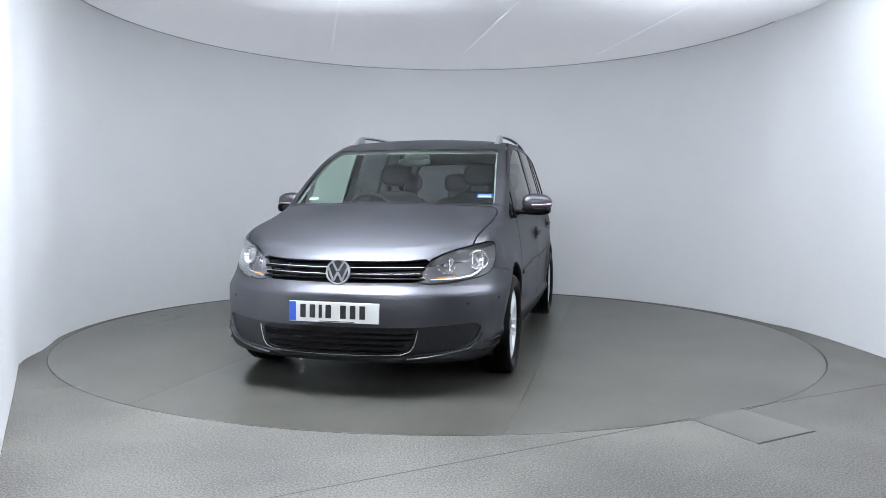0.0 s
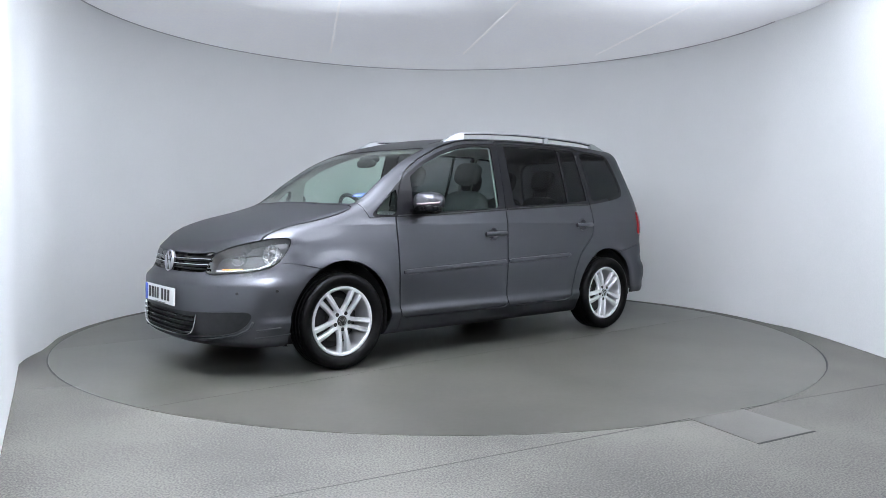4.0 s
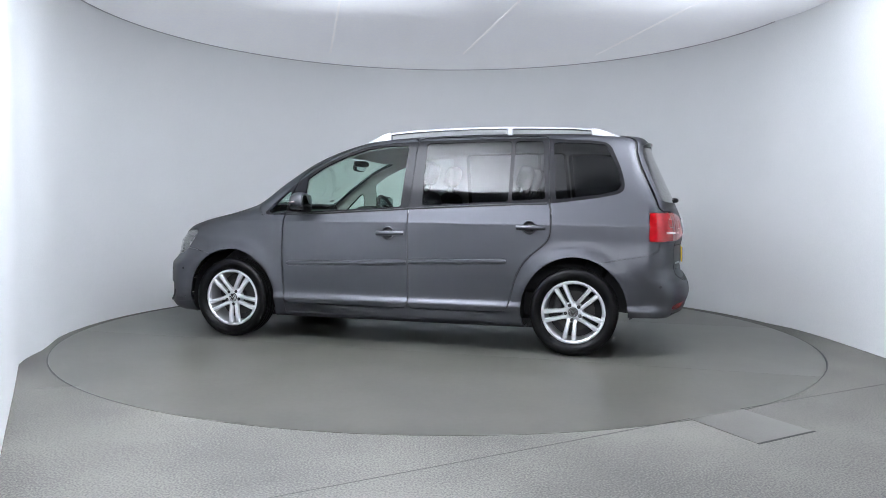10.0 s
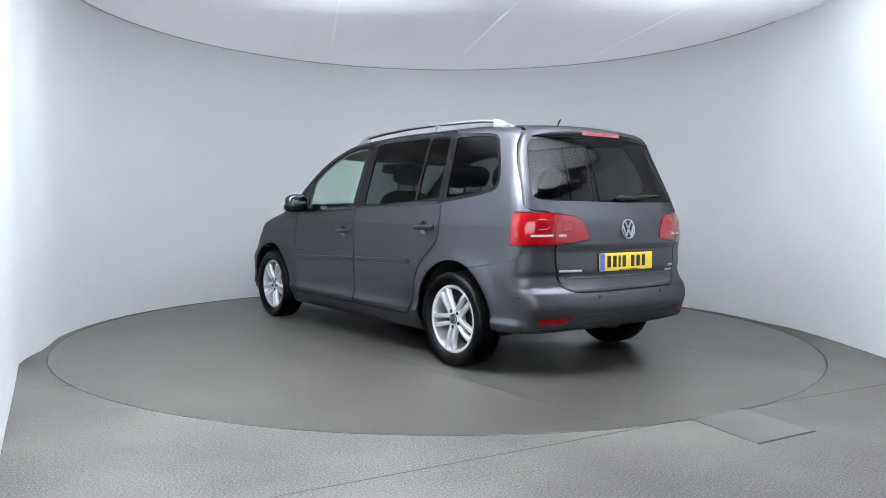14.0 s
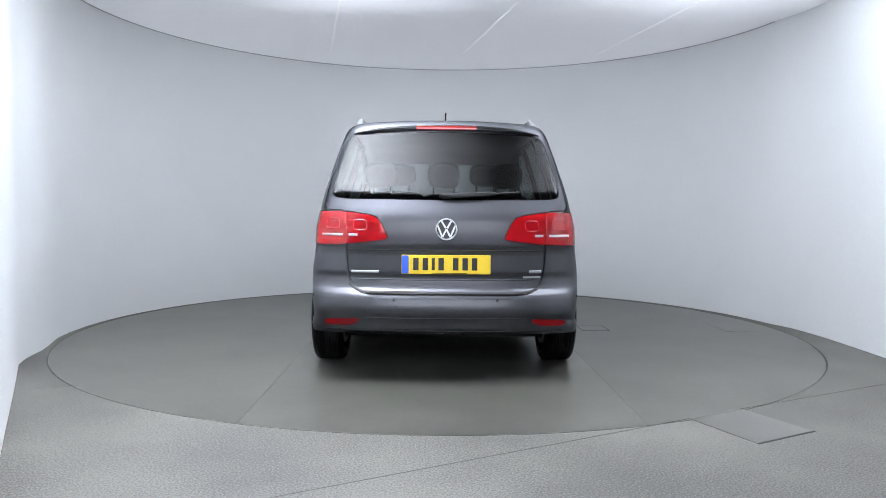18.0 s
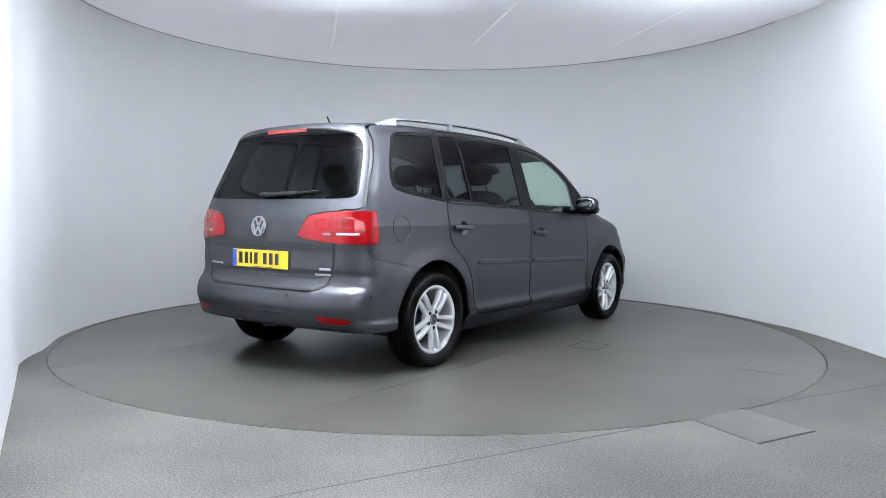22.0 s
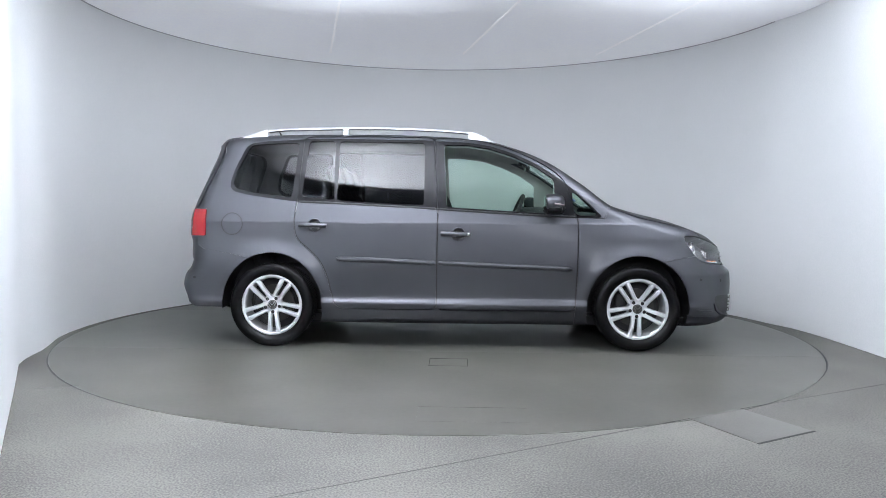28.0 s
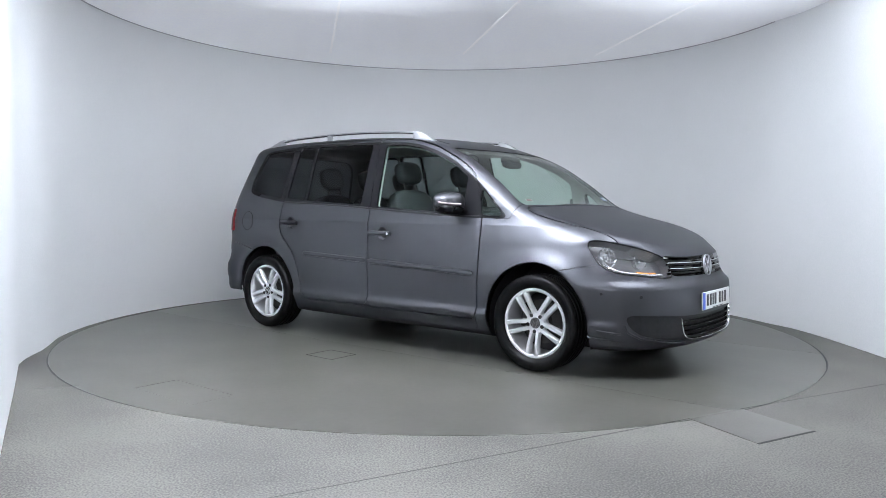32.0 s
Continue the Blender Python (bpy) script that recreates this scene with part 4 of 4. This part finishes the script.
def sides():
    doors, rears = by_name("front_door"), by_name("rear_door")
    for s, fd, rd in ((1, doors[0], rears[0]), (-1, doors[1], rears[1])):
        f = (lambda q: q) if s > 0 else mirrored
        part("rubbing_strip", bead(f(on_side(np.linspace(0.86, -0.112, 40), np.linspace(0.597, 0.632, 40), 40)), 0.036, 0.014, ends=0.55), PAINT, fd, "grey side rubbing strip")
        part("rubbing_strip", bead(f(on_side(np.linspace(-0.138, -0.86, 30), np.linspace(0.633, 0.657, 30), 30)), 0.036, 0.014, ends=0.55), PAINT, rd, "grey side rubbing strip")
        belt_x, belt_z = [0.88, 0.60, 0.2, -0.05, -0.13], [0.975, 0.984, 1.006, 1.020, 1.025]
        part("belt_trim", bead(f(on_side(belt_x, belt_z, 30)), 0.014, 0.007), BLACK_PLASTIC, fd)
        part("belt_trim", bead(f(on_side([-0.135, -0.22, -0.87, -1.14], [1.026, 1.031, 1.061, 1.070], 30)), 0.014, 0.007), BLACK_PLASTIC, rd)
        for door, x0, x1, cx, z in ((fd, 0.115, -0.095, 0.031, 0.842), (rd, -0.932, -1.135, -1.022, 0.898)):
            c = f(on_side(cx, z))[0]
            n = normals_at(c[None])[0]
            cup = lathe([(0.0, -0.036), (0.030, -0.032), (0.043, -0.008), (0.049, 0.0015), (0.052, 0.0)], 32)
            o = part("handle_cup", smooth(cup, 40), PAINT, door, "round recess behind the handle")
            o.matrix_basis = facing(c, n, lift=0.002)
            p = f(on_side(np.linspace(x0, x1, 16), np.linspace(z - 0.001, z + 0.003, 16), 16))
            q = p + normals_at(p) * (0.010 + 0.016 * np.sin(np.linspace(0.25, math.pi - 0.25, 16)))[:, None]
            part("door_handle", tube(q, 0.0145, 12, squash=1.2), PAINT, door, "grey door handle")
        if s < 0:
            p = f(on_side(0.104, 0.841))[0]
            o = part("lock_barrel", smooth(lathe([(0.0, 0.034), (0.009, 0.033), (0.010, 0.02)], 16), 40), CHROME, fd)
            o.matrix_basis = facing(p, normals_at(p[None])[0])
        mirror(fd, f, s)
    c = mirrored(on_side(-1.641, 0.904))[0]
    ring_pts = [(0.078 * math.cos(a) - 1.641, 0.904 + 0.080 * math.sin(a)) for a in np.arange(48) * 2 * math.pi / 48]
    p = mirrored(on_side([q[0] for q in ring_pts] + [ring_pts[0][0]], [q[1] for q in ring_pts] + [ring_pts[0][1]], 49))
    part("fuel_flap_gap", tube(p[:-1] - normals_at(p[:-1]) * 0.0005, 0.0034, 6, True), DARK_GAP_AND_SHADE, car, "dark gap round the fuel flap")


def mirror(door, f, s):
    """A door mirror: shell, black foot enlarged to stand in for shade, glass and indicator."""
    bm = bmesh.new()
    blob(bm, (0, 0, 0), (0.160, 0.205, 0.138), 2.7, nu=28, nv=16)
    for v in bm.verts:
        k = v.co.y / 0.1
        v.co.x -= 0.022 * k
        v.co.z *= 1.0 - 0.16 * max(k, 0)
        if v.co.x < -0.052:
            v.co.x = -0.052 + (v.co.x + 0.052) * 0.2
    m = Matrix.Translation((0.705, 0.935, 1.072)) if s > 0 else Matrix.Translation((0.705, -0.935, 1.072)) @ Matrix.Diagonal((1, -1, 1, 1))
    if s < 0:
        bmesh.ops.reverse_faces(bm, faces=bm.faces)
    bmesh.ops.transform(bm, matrix=m, verts=bm.verts)
    shell = part("mirror", smooth(bm, 60), PAINT, door, "grey door mirror with black base")
    # black base is made taller to imitate shade on the shell's lower side
    low = bmesh.new()
    blob(low, (0.006, -0.002, -0.044), (0.158, 0.203, 0.084), 2.8, nu=28, nv=12)
    blob(low, (0.02, -0.105, -0.062), (0.10, 0.14, 0.034), 3.0)
    bmesh.ops.transform(low, matrix=m, verts=low.verts)
    bmesh.ops.recalc_face_normals(low, faces=low.faces)
    part("mirror_foot", smooth(low, 60), BLACK_GLOSS, shell, "black mirror base, enlarged to stand in for shade")
    g = bmesh.new()
    blob(g, (-0.056, 0.0, 0.002), (0.012, 0.172, 0.104), 3.2)
    bmesh.ops.transform(g, matrix=m, verts=g.verts)
    bmesh.ops.recalc_face_normals(g, faces=g.faces)
    part("mirror_glass", smooth(g, 60), MIRROR_GLASS, shell, "mirror glass")
    p = np.array([(0.084, -0.03, -0.012), (0.076, 0.02, -0.012), (0.060, 0.06, -0.010), (0.030, 0.090, -0.006), (-0.004, 0.103, -0.002)])
    p = np.array([m @ Vector(q) for q in p])
    part("indicator", tube(p, 0.0065, 8), PALE_LENS, shell, "pale indicator strip")


def roof_parts():
    for s in (1, -1):
        f = (lambda q: q) if s > 0 else mirrored
        xs = np.linspace(0.24, -1.56, 40)
        base = on_top(xs, 0.572 - 0.02 * ((xs + 0.6) / 0.9) ** 2 * np.sign(-xs - 0.6).clip(0, 1), 40)
        rise = np.interp(xs, [-1.56, -1.46, -1.30, -0.80, -0.10, 0.10, 0.20, 0.24], [0.008, 0.030, 0.040, 0.047, 0.046, 0.042, 0.022, 0.006])
        p = base.copy()
        p[:, 2] += rise + 0.001
        rail = part("roof_rail", bead(f(p), 0.024, 0.007, up=(0, 0, 1), sink=0.003), SATIN, car, "silver roof rail")
        # dark strip painted in for the dark reflection on the rail's lower side
        low = p[3:-3].copy()
        low[:, 2] -= 0.011
        part("rail_underside", bead(f(low), 0.024, 0.012, up=(0, 0, 1), sink=0.0), BLACK_PLASTIC, rail, "dark strip standing in for the dark reflection under the rail")
        for a, b in ((0.305, 0.10), (-1.43, -1.62)):
            x = np.linspace(a, b, 12)
            q = on_top(x, 0.572 if a > 0 else 0.556, 12)
            q[:, 2] -= 0.012
            hgt = np.interp(x, [-1.62, -1.48, -1.40, 0.05, 0.16, 0.305], [0.002, 0.041, 0.051, 0.061, 0.051, 0.004])
            bm = bmesh.new()
            rows = []
            for c, h in zip(q, hgt):
                h += 0.012
                rows.append([bm.verts.new(f(np.array([c[0], c[1] + u, c[2] + v * h]))) for u, v in ((-0.018, 0), (-0.017, 0.8), (-0.010, 1.0), (0.010, 1.0), (0.019, 0.75), (0.022, 0))])
            for r, t in zip(rows, rows[1:]):
                for j in range(6):
                    bm.faces.new((r[j], r[(j + 1) % 6], t[(j + 1) % 6], t[j]))
            bm.faces.new(rows[0])
            bm.faces.new(rows[-1][::-1])
            bmesh.ops.recalc_face_normals(bm, faces=bm.faces)
            part("rail_foot", smooth(bm, 40), SATIN, rail)
        q = on_top(-0.83, 0.572)[0]
        bm = box(bmesh.new(), q[0], s * q[1], q[2] + 0.016, 0.046, 0.026, 0.056, 0.006)
        part("rail_post", bm, SATIN, rail)
        x = np.linspace(0.40, -1.66, 40)
        y = np.interp(x, [-1.66, -1.2, 0.0, 0.40], [0.520, 0.545, 0.560, 0.535])
        part("roof_joint", bead(f(on_top(x, y, 40)), 0.014, 0.002), BLACK_PLASTIC, car, "black roof joint strip")
    q = on_top(-1.46, 0.0)[0]
    ant = part("aerial", smooth(blob(bmesh.new(), (q[0], 0, q[2] + 0.004), (0.085, 0.036, 0.022), 2.4), 60), BLACK_PLASTIC, car, "black roof aerial")
    part("rod", tube([(q[0] + 0.015, 0, q[2] + 0.008), (q[0] - 0.005, 0, q[2] + 0.035), (q[0] - 0.022, 0, q[2] + 0.062)], 0.005, 8), BLACK_PLASTIC, ant)


def rear_end():
    gate, bumper = by_name("tailgate")[0], by_name("rear_bumper")[0]
    # spoiler lip over the rear window
    y = np.linspace(-0.57, 0.57, 40)
    p = on_behind(y, 1.512 - 0.10 * y * y, 40)
    bm = bmesh.new()
    rows = []
    for c in p:
        k = 1 - (abs(c[1]) / 0.60) ** 5
        rows.append([bm.verts.new((c[0] + dx * (k if dx < 0 else 1), c[1], c[2] + dz * k)) for dx, dz in ((0.03, 0.028), (-0.001, 0.026), (-0.010, 0.021), (-0.014, 0.010), (-0.010, -0.008), (0.01, -0.012))])
    for r, t in zip(rows, rows[1:]):
        for j in range(6):
            bm.faces.new((r[j], r[(j + 1) % 6], t[(j + 1) % 6], t[j]))
    bm.faces.new(rows[0])
    bm.faces.new(rows[-1][::-1])
    bmesh.ops.recalc_face_normals(bm, faces=bm.faces)
    sp = part("roof_spoiler", smooth(bm, 45), BLACK_GLOSS, gate, "black roof spoiler over the rear window")
    q = on_behind(np.linspace(-0.183, 0.183, 12), 1.520, 12)
    q[:, 0] -= 0.012
    part("brake_lamp", bead(q, 0.026, 0.008, up=(-1, 0, 0.1)), DEEP_RED, sp, "dark red high brake lamp")
    # wiper
    a = on_behind(0.02, 1.103)[0]
    w = part("rear_wiper", smooth(blob(bmesh.new(), (a[0] - 0.018, 0.0, 1.105), (0.04, 0.09, 0.036), 2.6), 50), BLACK_PLASTIC, gate, "black rear wiper")
    pts = on_behind(np.linspace(-0.01, -0.29, 10), np.linspace(1.104, 1.118, 10), 10)
    pts[:, 0] -= np.linspace(0.030, 0.018, 10)
    part("wiper_arm", bead(pts, 0.026, 0.014, up=(-1, 0, 0.2), ends=0.6), BLACK_PLASTIC, w)
    pts = on_behind(np.linspace(-0.10, -0.43, 12), np.linspace(1.106, 1.128, 12), 12)
    pts[:, 0] -= 0.010
    part("wiper_blade", tube(pts, 0.006, 8), BLACK_PLASTIC, w)
    p = on_behind(0.0, 0.909)[0]
    badge(gate, facing((p[0] - 0.004, 0, 0.909), (-1, 0, 0.10)), 0.064)
    p = on_behind(0.0, 0.703)[0]
    number_plate(facing((p[0] - 0.006, 0.0, 0.703), (-1, 0, 0.02)), YELLOW_PLATE, "yellow number plate with blue end band and dark bars")
    for y0, y1, z0, z1, name in ((0.558, 0.395, 0.650, 0.664, "badge_bar"), (-0.49, -0.565, 0.652, 0.668, "badge_bar"), (-0.456, -0.562, 0.622, 0.634, "badge_bar")):
        p = on_behind(np.linspace(y0, y1, 10), (z0 + z1) / 2, 10)
        part(name, bead(p, z1 - z0, 0.003, up=(-1, 0, 0.1)), SATIN, gate, "silver badge bar")
    # dark strip stands in for the shade under the tailgate's grip crease
    y = np.linspace(-0.585, 0.585, 40)
    p = on_behind(y, 0.784, 40)
    part("handle_shadow_gap", bead(p, 0.008, 0.002), DARK_GAP_AND_SHADE, gate, "dark strip painted as shade under the tailgate grip")
    p = on_behind(np.linspace(-0.51, 0.51, 30), 0.612, 30)
    part("tailgate_edge", bead(p, 0.008, 0.005), PAINT, gate)
    y = np.linspace(-0.565, 0.565, 60)
    p = on_behind(y, 0.540 + 0.045 * np.clip((np.abs(y) - 0.46) / 0.105, 0, 1) ** 2, 60)
    part("tailgate_gap", bead(p, 0.020, 0.002), DARK_GAP_AND_SHADE, gate, "dark gap under the tailgate")
    p = on_behind(np.linspace(-0.475, 0.475, 30), 0.392, 30)
    part("bumper_joint", bead(p, 0.005, 0.002), DARK_GAP_AND_SHADE, bumper, "dark joint across the bumper")
    p = on_behind(np.linspace(-0.70, 0.70, 40), 0.312, 40)
    part("bumper_skirt", bead(p, 0.012, 0.003), BLACK_PLASTIC, bumper, "black lower bumper skirt")
    for s in (1, -1):
        f = (lambda q: q) if s > 0 else mirrored
        for y in (0.805, 0.30):
            q = f(on_behind(y, 0.50) if y < 0.5 else on_side(-1.925, 0.505))[0]
            o = part("parking_sensor", smooth(lathe([(0.0, 0.003), (0.009, 0.003), (0.011, -0.002)], 16), 40), BLACK_PLASTIC, bumper, "small dark parking sensor")
            o.matrix_basis = facing(q, normals_at(q[None])[0])
    for ob in by_name("tail_light"):
        s = 1 if sum(v.co.y for v in ob.data.vertices) > 0 else -1
        f = (lambda q: q) if s > 0 else mirrored
        for y0, y1 in ((0.735, 0.608), (0.572, 0.520)):
            p = on_behind(np.linspace(y0, y1, 8), 0.872, 8)
            p = p + normals_at(p) * 0.004
            part("reversing_strip", bead(f(p), 0.014, 0.002), PALE_LENS, ob, "pale reversing lamp strip")
        p = on_behind(0.590, np.linspace(0.818, 1.008, 10), 10)
        part("lamp_joint", bead(f(p + normals_at(p) * 0.004), 0.004, 0.0015), DEEP_RED, ob)
        for y, z in ((0.668, 0.938), (0.505, 0.930)):
            a = np.arange(28) * 2 * math.pi / 28
            sq = lambda c: np.sign(c) * np.abs(c) ** 0.55
            p = on_behind(y + 0.040 * sq(np.cos(a)), z + 0.030 * sq(np.sin(a)), 28)
            part("lamp_ring", tube(f(p + normals_at(p) * 0.003), 0.0025, 6, True), DEEP_RED, ob)


def cabin():
    bm = bmesh.new()
    blob(bm, (0.86, 0, 0.86), (0.72, 1.44, 0.30), 4.5, nu=40, nv=16)
    dash = part("dashboard", smooth(bm, 60), CABIN, car, "dark dashboard")
    bm = bmesh.new()
    blob(bm, (0.62, -0.37, 0.985), (0.28, 0.36, 0.12), 3.0)
    part("binnacle", smooth(bm, 60), CABIN, dash)
    bm = bmesh.new()
    box(bm, 0.60, 0.05, 0.72, 0.30, 0.30, 0.42, 0.05)
    box(bm, 0.1, 0.0, 0.46, 0.9, 0.22, 0.30, 0.05)
    part("console", bm, CABIN, dash)
    c = Vector((0.46, -0.37, 0.96))
    tilt = Matrix.Translation(c) @ Matrix.Rotation(radians(-66), 4, "Y")
    ring_pts = [tilt @ Vector((0.188 * math.cos(a), 0.188 * math.sin(a), 0)) for a in np.arange(48) * 2 * math.pi / 48]
    sw = part("steering_wheel", tube([tuple(q) for q in ring_pts], 0.016, 10, True), CABIN, car, "dark steering wheel")
    bm = bmesh.new()
    blob(bm, (0, 0, -0.01), (0.13, 0.16, 0.06), 2.6, tilt)
    for a in (90, -90, 180):
        q = Vector((0.10 * math.cos(radians(a)), 0.10 * math.sin(radians(a)), -0.008))
        box(bm, 0, 0, 0, 0.17, 0.035, 0.02, 0.006, tilt @ Matrix.Translation(q) @ Matrix.Rotation(radians(a), 4, "Z"))
    part("steering_hub", smooth(bm, 50), CABIN, sw)

    def seat(x, y, w, tall, name, headrest=True, posts=True):
        bm = bmesh.new()
        lean = Matrix.Translation((x, y, 0.50)) @ Matrix.Rotation(radians(-17), 4, "Y")
        blob(bm, (-0.02, 0, tall / 2), (0.17, w, tall), 4.0, lean, nu=28)
        ob = part(name, smooth(bm, 60), CLOTH, car, "dark grey cloth seat")
        bm = bmesh.new()
        blob(bm, (x + 0.28, y, 0.50), (0.56, w, 0.20), 4.0, nu=28)
        part("cushion", smooth(bm, 60), CLOTH, ob)
        if headrest:
            bm = bmesh.new()
            blob(bm, (0.025, 0, tall + 0.135), (0.11, w * 0.54, 0.185), 3.0, lean, nu=24)
            part("headrest", smooth(bm, 60), CLOTH, ob)
            for k in (-1, 1):
                a, b = lean @ Vector((0.02, k * 0.075, tall - 0.03)), lean @ Vector((0.02, k * 0.075, tall + 0.08))
                part("headrest_post", tube([a, (a + b) / 2, b], 0.007, 8), STEEL, ob, "steel headrest post")

    seat(0.07, 0.36, 0.50, 0.70, "front_seat")
    seat(0.07, -0.36, 0.50, 0.70, "front_seat")
    for y in (0.46, 0.0, -0.46):
        seat(-0.72, y, 0.43, 0.66, "rear_seat")
    for y in (0.36, -0.36):
        seat(-1.42, y, 0.46, 0.44, "third_row_seat", False)
    bm = bmesh.new()
    blob(bm, (0.600, 0.01, 1.372), (0.04, 0.245, 0.066), 3.0)
    im = part("inside_mirror", smooth(bm, 60), CABIN, car, "dark inside mirror")
    g = blob(bmesh.new(), (0.580, 0.01, 1.372), (0.008, 0.225, 0.054), 3.2)
    part("mirror_glass", smooth(g, 60), CHROME, im)
    bm = bmesh.new()
    blob(bm, (0.575, 0.02, 1.405), (0.10, 0.20, 0.055), 3.0)
    part("sensor_housing", smooth(bm, 60), CABIN, im)
    # stickers inside the screen
    p = [(1.080, 0.627, 1.113), (1.120, -0.575, 1.09)]
    for (x, y, z), mat, w, h, text in ((p[0], BLUE_STICKER, 0.10, 0.040, "blue sticker with pale bars inside the windscreen"), (p[1], WHITE_PLATE, 0.07, 0.028, "small white and red sticker inside the windscreen")):
        q = on_top(x, abs(y))[0]
        q[1] = y
        n = normals_at(q[None])[0]
        m = facing(q, n, lift=-0.006)
        st = part("windscreen_sticker", box(bmesh.new(), 0, 0, 0, w, 0.001, h), mat, car, text)
        st.matrix_basis = m
        for k in range(2):
            b = part("bar", box(bmesh.new(), 0, 0.0015, (k - 0.5) * h * 0.45, w * 0.8, 0.001, h * 0.16), WHITE_PLATE if y > 0 else RED_LENS, st)


BLUE_STICKER = material("blue_sticker", (0.08, 0.12, 0.50), 0.5)
inner_shells()
wheels()
front_end()
headlights()
sides()
roof_parts()
rear_end()
cabin()

# ---- the turntable ----
def slab(name, y0, y1, mat, parent):
    """The part of the disc between two chords."""
    bm = bmesh.new()
    pts = []
    n = 60
    for side, ya, yb in ((1, y0, y1), (-1, y1, y0)):
        a, b = math.asin(max(-1, min(1, ya / TABLE_R))), math.asin(max(-1, min(1, yb / TABLE_R)))
        for i in range(n + 1):
            q = a + (b - a) * i / n
            pts.append((side * TABLE_R * math.cos(q), TABLE_R * math.sin(q)))
    clean = [p for i, p in enumerate(pts) if math.dist(p, pts[i - 1]) > 1e-4]
    top = [bm.verts.new((x, y, 0)) for x, y in clean]
    low = [bm.verts.new((x, y, -0.05)) for x, y in clean]
    bm.faces.new(top)
    for i in range(len(top)):
        j = (i + 1) % len(top)
        bm.faces.new((top[i], low[i], low[j], top[j]))
    bmesh.ops.recalc_face_normals(bm, faces=bm.faces)
    return part(name, bm, mat, parent)


def turntable():
    ob = tagged(new("turntable"), "round grey painted turntable flush with the floor", "turntable")
    slab("deck_plate", -TABLE_R, -0.988, TABLE, ob)
    slab("deck_plate", -0.986, 0.981, DECK, ob)
    slab("deck_plate", 0.983, TABLE_R, TABLE, ob)
    for x0, x1, y0, y1 in ((-0.02, 0.235, -1.455, -1.225), (-0.03, 0.53, -2.72, -2.455)):
        cover = part("hatch_cover", box(bmesh.new(), (x0 + x1) / 2, (y0 + y1) / 2, 0, x1 - x0 - 0.01, y1 - y0 - 0.01, 0.001), TABLE, ob)
        w = 0.004 if y0 > -2 else 0.001
        edges = (((x0 + x1) / 2, y1, x1 - x0, w), (x0, (y0 + y1) / 2, w, y1 - y0), ((x0 + x1) / 2, y0, x1 - x0, w), (x1, (y0 + y1) / 2, w, y1 - y0))
        for cx, cy, sx, sy in edges if y0 > -2 else edges[:2]:
            part("gap", box(bmesh.new(), cx, cy, 0, sx, sy, 0.003), GREY_GAP if y0 > -2 else FAINT_GAP, cover)
    return ob


table = turntable()


def motions():
    rows = []
    for k in range(33):
        a = -103.594 - 9.2166 * k
        rows.append((float(k), pose(0, 0, 0, 0, 0, a)))
    walk(table, rows)
    walk(car, rows)


for piece in list(car.children):
    piece.matrix_basis = Matrix.Translation((CAR_BACK, CAR_SIDE, 0)) @ piece.matrix_basis

motions()
